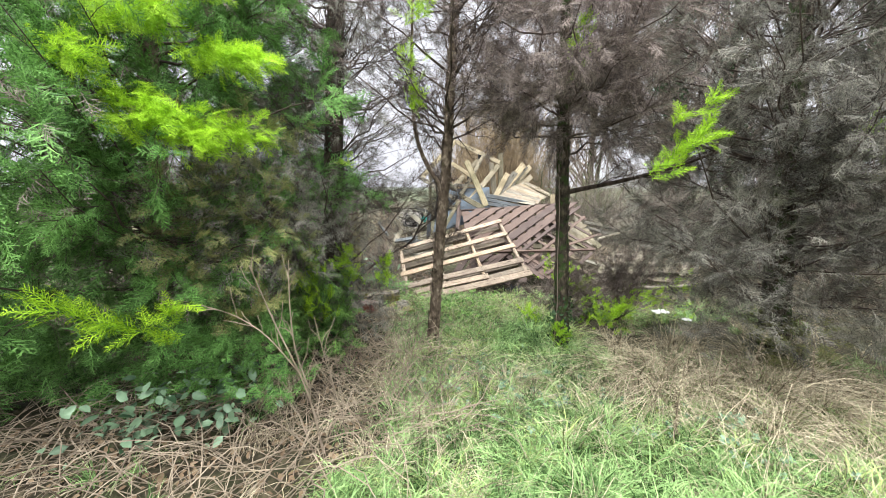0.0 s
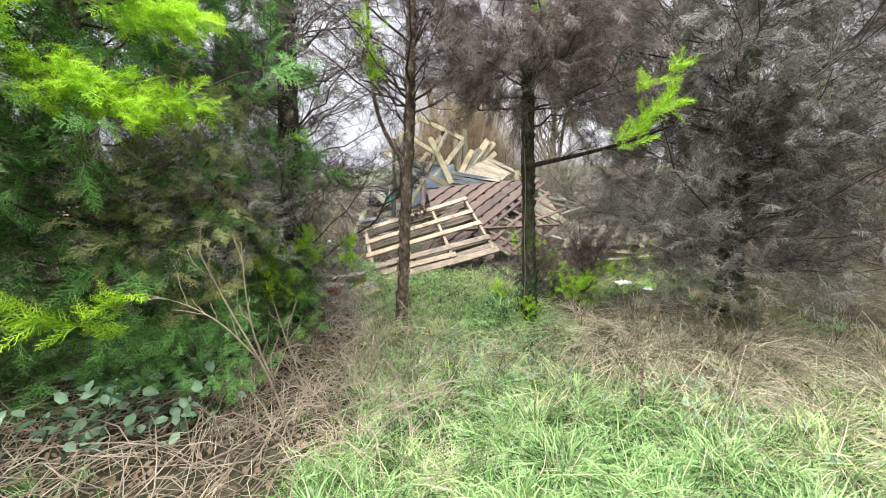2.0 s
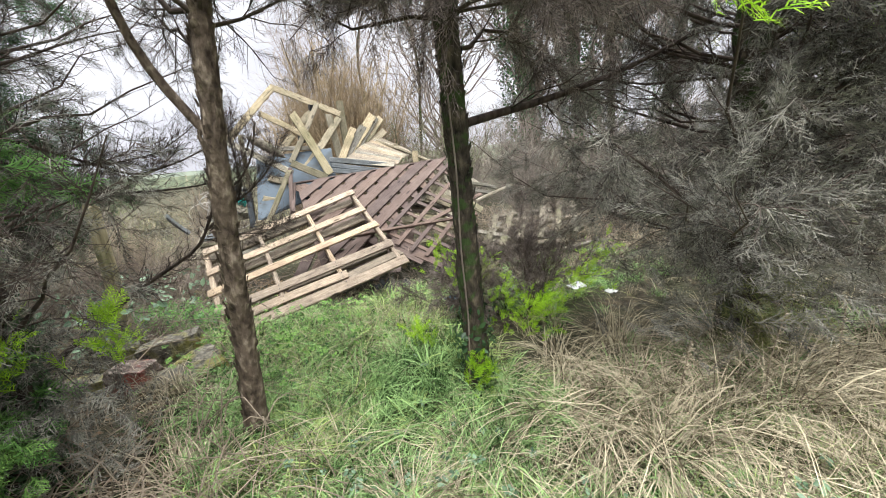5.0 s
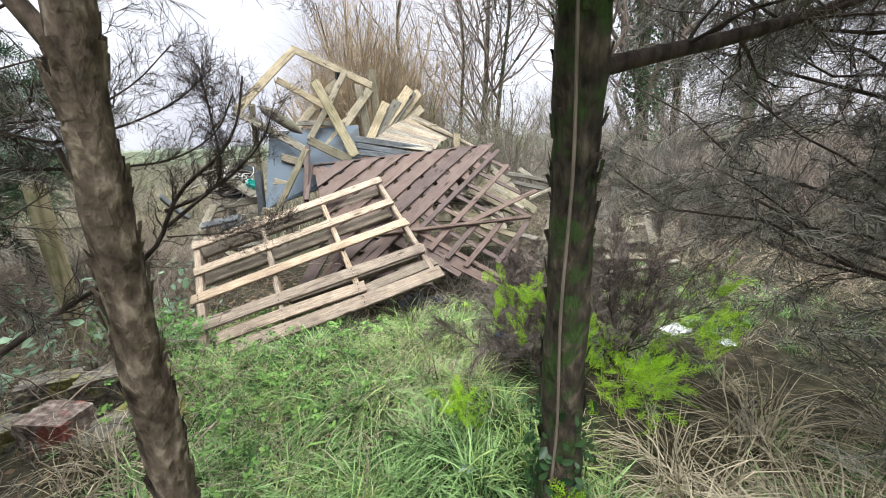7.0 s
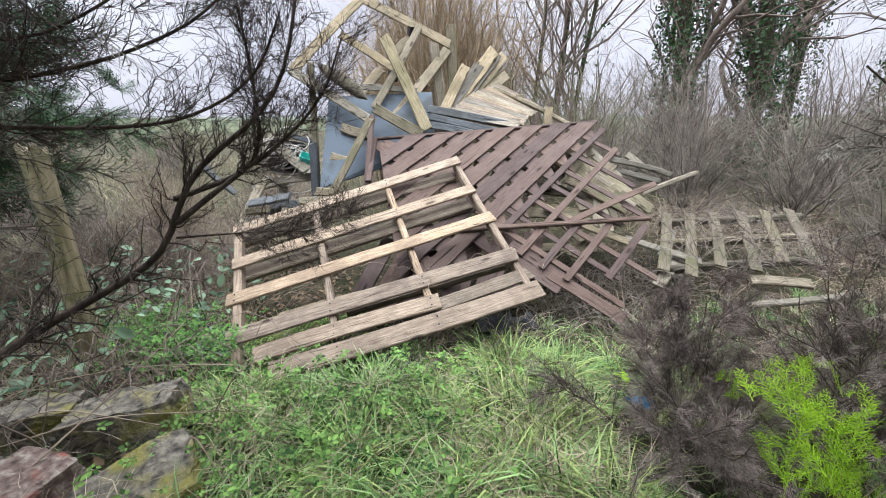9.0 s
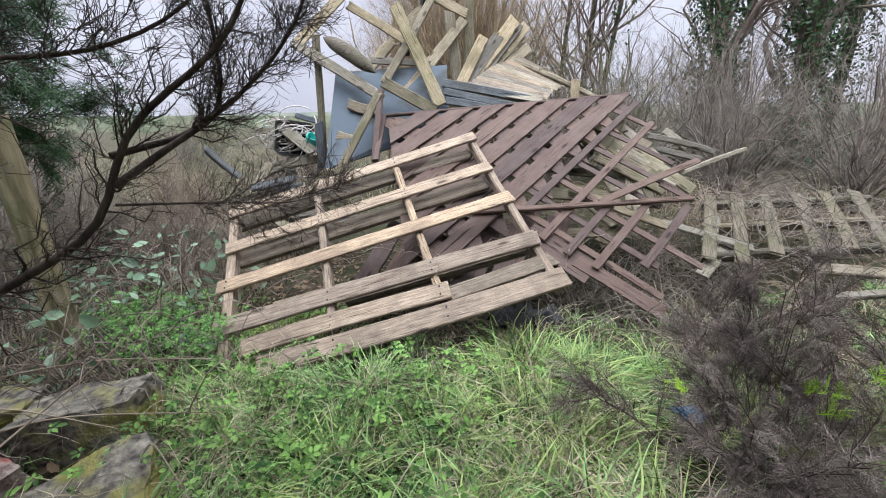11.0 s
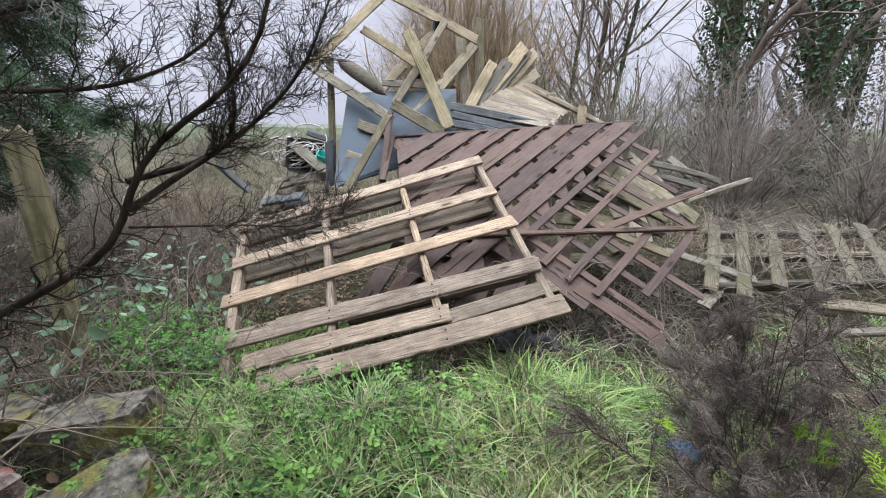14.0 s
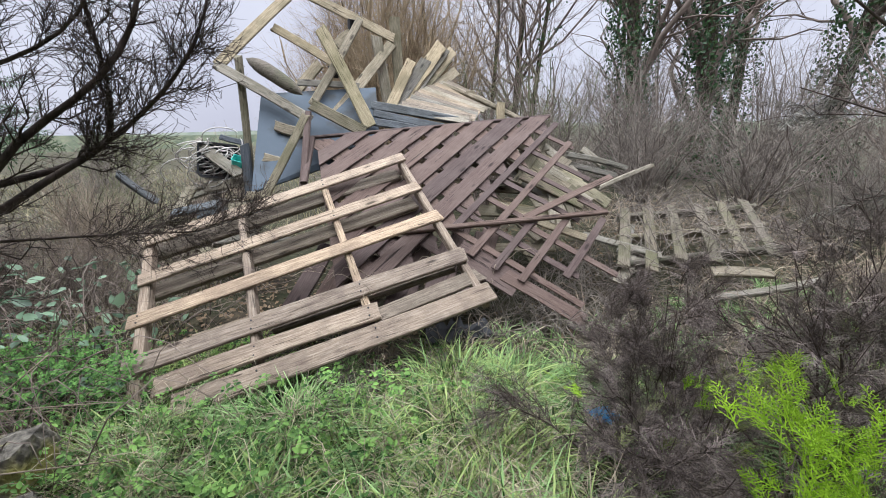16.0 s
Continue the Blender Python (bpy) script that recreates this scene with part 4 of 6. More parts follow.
bramble("dead_stems", 420, spots((1.9, 6.2, 0.4), (2.4, 6.3, 0.4), (1.5, 5.95, 0.25)), (1.2, 3.0, 5.6, 7.2), 0.45, 0.2, 0.0032, TWIG_BROWN, "dead stems under the trellis panel")
bramble("root_stems", 260, spots((0.9, 5.62, 0.25), (0.5, 5.55, 0.2), (1.15, 5.65, 0.15)), (-0.1, 1.5, 5.3, 5.9), 0.3, 0.12, 0.0026, TWIG_BROWN, "brown roots and dead stems along the pallet edge")


# ---- trees ----
def trunk_mesh(points, r0, r1, n=60, sides=18, lump=0.12):
    p = spline(points, n)[None]
    rad = np.linspace(r0, r1, n)[None] * (1 + 0.3 * np.exp(-np.linspace(0, 14, n)))[None]
    v, f = tubes(p, rad, sides)
    c = np.repeat(p.reshape(-1, 3), sides, 0)
    k = np.array([noise.noise(Vector((q[0] * 9, q[1] * 9, q[2] * 5))) for q in v])
    fine = np.array([noise.noise(Vector((q[0] * 45, q[1] * 45, q[2] * 13))) for q in v])
    return c + (v - c) * (1 + lump * k + 0.16 * fine)[:, None], f


def flakes(points, r0, r1, n, z1):
    """Loose plates of bark standing off a trunk."""
    p = spline(points, 60)
    z = rng.uniform(0.05, z1, n)
    c = np.stack([np.interp(z, p[:, 2], p[:, k]) for k in range(3)], 1)
    rad = np.interp(z, [0, p[-1, 2]], [r0, r1]) * 1.03
    az = rng.uniform(0, 2 * np.pi, n)
    o = np.stack([np.cos(az), np.sin(az), np.zeros(n)], 1)
    t = np.stack([-np.sin(az), np.cos(az), np.zeros(n)], 1)
    w, h = rng.uniform(0.008, 0.02, n)[:, None], rng.uniform(0.02, 0.06, n)[:, None]
    a = c + o * rad[:, None]
    up = np.array([0, 0, 1.0])
    q = np.stack([a - t * w, a + t * w, a + t * w * 0.8 + up * h + o * 0.012, a - t * w * 0.8 + up * h + o * 0.008], 1)
    return q.reshape(-1, 3), np.arange(n * 4).reshape(n, 4)


def limbs_on(points, n, z0, z1, length, rise, r=0.014, curl=0.25, K=7):
    """Main limbs leaving a trunk between two heights."""
    p = spline(points, 40)
    zs = rng.uniform(z0, z1, n)
    base = np.stack([np.interp(zs, p[:, 2], p[:, k]) for k in range(3)], 1)
    az = np.arange(n) * 2.4 + rng.normal(0, 0.4, n)
    ln = length * rng.uniform(0.55, 1.15, n) * np.clip(1.25 - 0.1 * zs, 0.5, 1.2)
    s = np.linspace(0, 1, K)
    d = np.stack([np.cos(az), np.sin(az), np.zeros(n)], 1)
    q = base[:, None] + d[:, None] * (ln[:, None] * s)[:, :, None]
    rs = rise + rng.normal(0, 0.15, n)
    q[:, :, 2] += ln[:, None] * (rs[:, None] * s + curl * s ** 2)
    q[:, 1:] += rng.normal(0, 0.025, (n, K - 1, 3))
    rad = r * rng.uniform(0.6, 1.2, n)[:, None] * (1 - 0.8 * s)
    return q, rad


def hairs(paths, radii, per, length, spread=0.7, lift=-0.1, width=0.003, start=0.1):
    """Fine dead twigs as slivers."""
    p, r = grow(paths, radii, per, length, spread, lift, K=2, wobble=0.2, start=start)
    side = unit(np.cross(p[:, -1] - p[:, 0], rng.normal(size=(len(p), 3))))
    w = np.broadcast_to(np.array([1.0, 0.35]) * width, (len(p), 2))
    return ribbons(p, w, side)


def tips(paths, per, start=0.35, wild=0.55):
    """Places and ways along shoots on which sprays sit."""
    N, K, _ = paths.shape
    own = np.repeat(np.arange(N), per)
    t = rng.uniform(start, 1, len(own)) * (K - 1.001)
    i = t.astype(int)
    f = (t - i)[:, None]
    pos = paths[own, i] * (1 - f) + paths[own, i + 1] * f
    way = unit(paths[own, i + 1] - paths[own, i]) + rng.normal(0, wild, (len(own), 3))
    return pos, way


def clear_of_path(p, keep=0.42):
    """True where a shoot leaves room for someone walking through."""
    line = np.array([(0, -0.5, 0), (0.0, 0.0, 0), (-0.1, 0.7, 0), (-0.13, 1.3, 0), (0.12, 1.6, 0), (0.48, 2.72, 0), (0.5, 3.05, 0), (0.39, 3.5, 0), (0.36, 3.8, 0), (0.55, 3.85, 0)])
    fine = spline(line, 60)[:, :2]
    d = np.linalg.norm(p[:, :, None, :2] - fine[None, None], axis=-1)
    d = np.where(p[:, :, None, 2] < 1.85, d, 9.0)
    return d.min(axis=(1, 2)) > keep


def conifer(base, points, r0, r1, label, bark, limbs, twig_mat, dead=None, dead_n=(0, 0.2), live=None, live_n=(0, 0.2), hair=(6, 0.16), sub=7, sub_len=0.45, droop=-0.12, fall=0.35, bark_flakes=0):
    t = thing("conifer_tree", base, label, "tree", "hedgerow conifers")
    from_arrays("trunk", *trunk_mesh(points, r0, r1), bark, t, smooth=True)
    if bark_flakes:
        tagged(from_arrays("loose_bark", *flakes(points, r0, r1, bark_flakes, 3.4), bark, t), kind="stuff")
    L = [limbs_on(points, *a) for a in limbs]
    p = np.concatenate([a[0] for a in L])
    r = np.concatenate([a[1] for a in L])
    ok = clear_of_path(p)
    p, r = p[ok], r[ok]
    s, sr = grow(p, r, sub, sub_len, 0.8, droop, K=5)
    u, ur = grow(s, sr, 3, sub_len * 0.42, 0.7, droop, K=3)
    open_s = clear_of_path(s, 0.36)
    for i in range(len(p)):
        a = np.arange(i * sub, (i + 1) * sub)[open_s[i * sub:(i + 1) * sub]]
        b = (a[:, None] * 3 + np.arange(3)).ravel()
        chunk = [tubes(p[i:i + 1], r[i:i + 1], 6)]
        if len(a):
            chunk += [tubes(s[a], np.maximum(sr[a], 0.002), 3), tubes(u[b], np.maximum(ur[b], 0.0013), 3)]
        from_arrays("limb", *join(chunk), twig_mat, t)
    s, sr = s[open_s], sr[open_s]
    if hair[0]:
        tagged(from_arrays("twig_mass", *hairs(s, sr, hair[0], hair[1]), twig_mat, t), kind="stuff")
    if dead_n[0]:
        a, w = tips(s, dead_n[0], 0.15)
        w[:, 2] -= fall
        tagged(from_arrays("dead_foliage", *sprays(a, w, rng.uniform(0.6, 1.3, len(a)) * dead_n[1], DRY_FRONDS, 0.3), dead, t), kind="stuff")
    if live_n[0]:
        a, w = tips(s, live_n[0], 0.15)
        tagged(from_arrays("green_foliage", *sprays(a, w, rng.uniform(0.6, 1.3, len(a)) * live_n[1]), live, t), kind="stuff")
    return t


def spray_cluster(t, start, end, n, ln, mat=LIME, width=0.1, name="fresh_spray", label="fresh lime-green spray", flat=0.8):
    """A bunch of living sprays along a shoot that runs from start to end."""
    a, b = np.array(start, float), np.array(end, float)
    k = rng.uniform(0, 1, n) ** 0.8
    pos = a + (b - a) * k[:, None] + rng.normal(0, 1, (n, 3)) * width * np.array([1, 1, 0.55]) * (1.1 - 0.6 * k)[:, None]
    ways = unit(b - a) + rng.normal(0, 0.5, (n, 3)) + np.array([0, 0, 0.05])
    return tagged(from_arrays(name, *sprays(pos, ways, rng.uniform(0.6, 1.25, n) * ln, FRONDS, flat), mat, t, label), kind="stuff")


A_PTS = [(-0.12, 4.02, -0.1), (-0.07, 3.92, 0.45), (-0.04, 3.85, 0.91), (0.0, 3.78, 1.46), (0.04, 3.78, 1.9), (0.11, 3.9, 3.2), (0.15, 4.0, 4.6)]
tree_a = conifer((-0.12, 4.02, 0), A_PTS, 0.054, 0.03, "slim half-dead conifer with flaking brown bark", BARK,
                 [(50, 1.75, 3.6, 0.95, 0.5, 0.012)], TWIG_DARK, DEAD, (2, 0.13), hair=(14, 0.13), sub=10, bark_flakes=420)
B_PTS = [(1.14, 3.78, -0.05), (1.12, 3.72, 0.4), (1.06, 3.61, 1.3), (1.03, 3.55, 1.65), (0.99, 3.47, 3.0), (0.96, 3.45, 4.6)]
tree_b = conifer((1.14, 3.78, 0), B_PTS, 0.064, 0.035, "dying conifer with mossy trunk and drooping brown foliage", MOSS_BARK,
                 [(36, 1.6, 3.4, 1.0, 0.15, 0.012)], TWIG_DARK, DEAD, (13, 0.19), hair=(7, 0.13), sub=9, bark_flakes=260)
I_PTS = [(-1.15, 4.15, -0.1), (-1.13, 4.13, 0.8), (-1.08, 4.12, 2.0), (-1.01, 4.1, 3.3), (-0.98, 4.1, 4.8)]
tree_i = conifer((-1.15, 4.15, 0), I_PTS, 0.105, 0.07, "old conifer with ivy round its dark trunk", DARK_BARK,
                 [(84, 0.6, 3.6, 1.05, 0.2, 0.011)], TWIG_DARK, DEAD_GREY, (3, 0.16), hair=(13, 0.13), sub=9, bark_flakes=260)
C_PTS = [(3.0, 3.55, -0.1), (2.95, 3.5, 0.8), (2.9, 3.5, 2.0), (2.9, 3.5, 3.2), (2.9, 3.5, 4.6)]
tree_c = conifer((3.0, 3.55, 0), C_PTS, 0.11, 0.07, "broad dead grey conifer with dense bare twigs", MOSS_BARK,
                 [(50, 0.5, 1.8, 1.3, 0.25, 0.012), (80, 1.6, 3.6, 1.4, 0.3, 0.012)], TWIG_DARK, DEAD_GREY, (9, 0.19), hair=(6, 0.13), sub=8)
D_PTS = [(4.6, 3.1, -0.1), (4.6, 3.1, 2.0), (4.6, 3.1, 4.6)]
tree_d = conifer((4.6, 3.1, 0), D_PTS, 0.12, 0.08, "dying conifer with brown and some green foliage", DARK_BARK,
                 [(46, 0.4, 3.3, 1.35, 0.2, 0.012)], TWIG_GREY, DEAD, (4, 0.24), OLIVE_LEAF, (1, 0.24), hair=(2, 0.15))
L_PTS = [(-2.3, 3.3, -0.1), (-2.25, 3.25, 1.2), (-2.2, 3.2, 4.4)]
tree_l = conifer((-2.3, 3.3, 0), L_PTS, 0.09, 0.06, "dense green cypress with bright fresh tips", BARK,
                 [(90, 0.75, 3.1, 1.25, 0.12, 0.012)], TWIG_DARK, DEAD, (1, 0.2), LIVE, (8, 0.19), hair=(0, 0.15), sub=9)
M_PTS = [(-4.1, 2.7, -0.1), (-4.1, 2.7, 2.0), (-4.1, 2.7, 4.4)]
tree_m = conifer((-4.1, 2.7, 0), M_PTS, 0.1, 0.06, "dark green cypress at the edge of the hedgerow", BARK,
                 [(46, 0.1, 3.2, 1.5, 0.1, 0.012)], TWIG_DARK, DEAD, (0, 0.25), LIVE, (3, 0.36), hair=(0, 0.15))


N_PTS = [(-2.5, 6.5, -0.1), (-2.5, 6.5, 1.0), (-2.45, 6.5, 3.4)]
tree_n = conifer((-2.5, 6.5, 0), N_PTS, 0.07, 0.03, "young dark green cypress beyond the fence post", BARK,
                 [(70, 0.8, 3.4, 0.9, 0.1, 0.01)], TWIG_DARK, DEAD, (0, 0.25), IVY, (10, 0.22), hair=(0, 0.15))


# low green skirt of the cypress and the grey growth between the trunks
def skirt(t, n, x0, x1, y0, y1, z0, z1, ln, mat, name, label=""):
    pos = np.stack([rng.uniform(x0, x1, n), rng.uniform(y0, y1, n), rng.uniform(z0, z1, n)], 1)
    pos[:, 2] += height(pos[:, 0], pos[:, 1])
    way = np.stack([rng.normal(0.2, 0.5, n), rng.normal(-0.6, 0.4, n), rng.normal(0.1, 0.4, n)], 1)
    return tagged(from_arrays(name, *sprays(pos, way, rng.uniform(0.6, 1.3, n) * ln, FRONDS if mat in (LIVE, LIME, WEED, OLIVE_LEAF) else DRY_FRONDS), mat, t, label), kind="stuff")


skirt(tree_l, 900, -3.6, -1.5, 2.7, 3.6, 0.05, 0.9, 0.24, LIVE, "green_foliage")
skirt(tree_l, 700, -2.1, -0.95, 2.6, 3.7, 0.9, 2.0, 0.2, DEAD_GREY, "dead_foliage")
skirt(tree_l, 420, -1.8, -0.95, 2.3, 3.1, 1.0, 2.1, 0.13, OLIVE_LEAF, "fading_foliage", "fading olive-green sprays")
skirt(tree_i, 260, -1.55, -0.9, 3.6, 4.0, 0.1, 0.75, 0.18, LIVE, "green_foliage")
skirt(tree_i, 350, -1.7, -0.75, 3.6, 4.4, 0.5, 1.7, 0.2, DEAD_GREY, "dead_foliage")
skirt(tree_c, 500, 2.0, 4.0, 3.0, 3.9, 0.3, 1.2, 0.22, DEAD_GREY, "dead_foliage")
skirt(tree_c, 600, 2.2, 3.7, 2.75, 3.35, 0.6, 2.7, 0.2, DEAD_GREY, "dead_foliage")
skirt(tree_c, 120, 2.6, 3.2, 3.2, 3.5, 0.0, 0.6, 0.18, OLIVE_LEAF, "fading_foliage", "mossy green sprays at the foot")

skirt(tree_l, 150, -1.7, -0.9, 2.4, 2.8, 0.25, 0.8, 0.16, LIVE, "green_foliage")
skirt(tree_i, 240, -1.6, -0.8, 3.3, 3.65, 0.2, 0.9, 0.15, WEED, "green_foliage")
skirt(tree_i, 300, -1.3, -0.55, 3.75, 4.3, 0.15, 0.9, 0.16, DEAD_GREY, "dead_foliage")

# fresh sprays
for a, b, n, ln, w in (
    ((-2.1, 2.6, 2.1), (-1.45, 2.2, 1.9), 170, 0.15, 0.10), ((-1.9, 2.45, 2.0), (-1.25, 2.2, 1.75), 130, 0.14, 0.09), ((-1.5, 2.55, 2.3), (-1.05, 2.25, 2.2), 90, 0.14, 0.06),
    ((-2.2, 2.7, 2.6), (-1.5, 2.3, 2.45), 170, 0.15, 0.10), ((-1.8, 2.8, 2.85), (-1.2, 2.4, 2.65), 110, 0.15, 0.09), ((-1.5, 2.35, 1.95), (-1.0, 2.25, 1.8), 110, 0.12, 0.06), ((-1.35, 2.4, 2.3), (-0.95, 2.3, 2.2), 70, 0.12, 0.05), ((-2.3, 2.4, 2.3), (-1.8, 2.15, 2.2), 90, 0.14, 0.07)):
    spray_cluster(tree_l, a, b, n, ln, LIME, w)
spray_cluster(tree_l, (-1.55, 2.35, 0.62), (-2.05, 2.05, 0.9), 30, 0.2, LIME, 0.03)
spray_cluster(tree_l, (-1.75, 2.3, 0.62), (-1.45, 2.15, 0.9), 22, 0.16, LIME, 0.03)
spray_cluster(tree_l, (-1.5, 2.5, 0.62), (-1.05, 2.4, 0.85), 26, 0.16, OLIVE_LEAF, 0.05, "fading_spray", "fading olive-green spray")
spray_cluster(tree_a, (-0.2, 3.65, 2.15), (-0.3, 3.6, 2.65), 40, 0.15, LIME, 0.06)
spray_cluster(tree_a, (-0.2, 3.6, 2.9), (-0.1, 3.55, 3.3), 40, 0.16, LIME, 0.08)
spray_cluster(tree_b, (1.0, 3.2, 2.35), (1.05, 3.15, 2.75), 22, 0.13, LIME, 0.035)
spray_cluster(tree_b, (1.0, 3.2, 2.95), (1.02, 3.15, 3.1), 14, 0.13, LIME, 0.03)
spray_cluster(tree_c, (1.22, 2.42, 1.6), (1.52, 2.35, 1.85), 34, 0.14, LIME, 0.045)
spray_cluster(tree_c, (1.3, 2.45, 1.85), (1.55, 2.4, 2.05), 18, 0.13, LIME, 0.03)
spray_cluster(tree_d, (3.3, 3.1, 1.75), (3.0, 2.95, 2.0), 26, 0.16, LIME, 0.07)
spray_cluster(tree_i, (-0.85, 3.72, 0.62), (-0.86, 3.6, 0.98), 60, 0.12, LIME, 0.055)
spray_cluster(tree_i, (-0.56, 3.87, 0.6), (-0.56, 3.8, 0.86), 46, 0.1, LIME, 0.045)
spray_cluster(tree_i, (-1.2, 3.6, 0.25), (-1.15, 3.4, 0.98), 90, 0.15, WEED, 0.09, "green_spray", "mid-green spray")
# lime colour stands in for light on the shaded mid-green cluster
spray_cluster(tree_i, (-1.1, 3.5, 0.35), (-1.08, 3.32, 0.98), 60, 0.13, LIME, 0.07)
spray_cluster(tree_i, (-0.95, 3.7, 1.75), (-0.85, 3.6, 1.78), 14, 0.12, LIME, 0.04)

# creeper up the mossy trunk, and its long limb
from_arrays("creeper", *tubes(np.array([spline([(1.05, 3.70, 0.0), (1.06, 3.645, 0.5), (1.03, 3.605, 0.9), (1.02, 3.55, 1.3), (0.985, 3.51, 1.75)], 24)]), np.full((1, 24), 0.0042), 6), TWIG_GREY, tree_b, "pale creeper stem", True)
big = np.array([spline([(1.04, 3.57, 1.5), (1.2, 3.6, 1.54), (1.5, 3.62, 1.59), (2.02, 3.62, 1.72), (2.5, 3.6, 1.9)], 14)])
bigr = np.linspace(0.022, 0.01, 14)[None]
bs, bsr = grow(big, bigr, 26, 0.5, 0.9, -0.15, K=5, start=0.2, thin=0.3)
bs, bsr = bs[clear_of_path(bs)], bsr[clear_of_path(bs)]
from_arrays("limb", *join([tubes(big, bigr, 8), tubes(bs, np.maximum(bsr, 0.002), 3)]), DARK_BARK, tree_b)
tagged(from_arrays("twig_mass", *hairs(bs, bsr, 14, 0.14), TWIG_DARK, tree_b), kind="stuff")
# fork of the slim tree
fk = np.array([spline([(-0.01, 3.8, 1.55), (-0.1, 3.86, 1.68), (-0.2, 3.85, 1.84), (-0.26, 3.8, 2.06), (-0.28, 3.7, 2.5), (-0.25, 3.65, 3.2)], 16)])
fkr = np.linspace(0.022, 0.01, 16)[None]
fs, fsr = grow(fk, fkr, 14, 0.4, 0.8, 0.1, K=5, start=0.4, thin=0.3)
from_arrays("limb", *join([tubes(fk, fkr, 8), tubes(fs, np.maximum(fsr, 0.002), 3)]), BARK, tree_a)


def ivy_on(t, paths, radius, n, size):
    own = rng.integers(0, len(paths), n)
    u = rng.uniform(0, paths.shape[1] - 1.001, n)
    i = u.astype(int)
    f = (u - i)[:, None]
    p = paths[own, i] * (1 - f) + paths[own, i + 1] * f
    az = rng.uniform(0, 2 * np.pi, n)
    d = np.stack([np.cos(az), np.sin(az), rng.normal(0, 0.2, n)], 1)
    p = p + d * (radius * rng.uniform(0.85, 1.3, n))[:, None]
    return tagged(from_arrays("ivy", *leaves(p, d, size), IVY, t, "dark green ivy"), kind="stuff")


ivy_on(tree_i, spline(I_PTS[:2], 10)[None], 0.12, 1600, 0.05)
ivy_on(tree_i, spline(I_PTS[1:4], 10)[None], 0.1, 500, 0.04)

# the low limb that bends up before the heap
main = np.array([spline(P, 28) for P in (
    [(-1.1, 4.25, 0.45), (-0.8, 4.95, 0.68), (-0.57, 5.0, 0.80), (-0.38, 5.0, 0.90), (-0.32, 5.0, 1.03), (-0.27, 5.0, 1.17), (-0.19, 5.05, 1.24), (-0.03, 5.1, 1.36), (0.05, 5.15, 1.5), (0.1, 5.2, 1.75)],
    [(-0.32, 5.0, 1.02), (-0.2, 5.1, 1.12), (-0.1, 5.2, 1.2), (-0.07, 5.2, 1.33), (-0.08, 5.2, 1.55), (-0.1, 5.2, 1.8)],
    [(-0.31, 5.0, 1.1), (-0.19, 5.15, 1.14), (-0.04, 5.15, 1.23), (0.09, 5.15, 1.34), (0.18, 5.15, 1.45), (0.24, 5.2, 1.62)],
    [(-1.1, 4.25, 1.4), (-0.7, 4.8, 1.33), (-0.49, 4.9, 1.32), (-0.24, 4.9, 1.33), (-0.1, 4.95, 1.39), (0.0, 5.0, 1.48), (0.08, 5.0, 1.65)],
    [(-1.05, 4.25, 1.7), (-0.6, 4.8, 1.42), (-0.35, 4.9, 1.5), (-0.15, 4.95, 1.6), (0.0, 5.0, 1.75)],
    [(-0.33, 5.0, 0.97), (-0.15, 5.2, 0.93), (0.05, 5.3, 0.9), (0.2, 5.4, 0.93)],
    [(-1.1, 4.2, 1.55), (-0.75, 4.75, 1.5), (-0.5, 4.9, 1.55), (-0.3, 4.95, 1.68), (-0.15, 5.0, 1.85)],
)])
mr = np.array([0.018, 0.011, 0.010, 0.010, 0.010, 0.004, 0.008])[:, None] * np.linspace(1, 0.3, 28)[None]
ms, msr = grow(main, mr, 66, 0.24, 0.75, 0.25, K=6, start=0.25, wobble=0.2, thin=0.35)
mt, mtr = grow(ms, msr, 9, 0.09, 0.7, 0.15, K=4, wobble=0.2)
for i in range(len(main)):
    a = np.arange(i * 66, (i + 1) * 66)
    b = (a[:, None] * 9 + np.arange(9)).ravel()
    from_arrays("limb", *join([tubes(main[i:i + 1], mr[i:i + 1], 8), tubes(ms[a], np.maximum(msr[a], 0.0011), 3), tubes(mt[b], np.maximum(mtr[b], 0.0007), 3)]), DARK_BARK, tree_i, "bare dark bent limb")
tagged(from_arrays("twig_mass", *hairs(ms, msr, 22, 0.055, width=0.0017), TWIG_DARK, tree_i), kind="stuff")


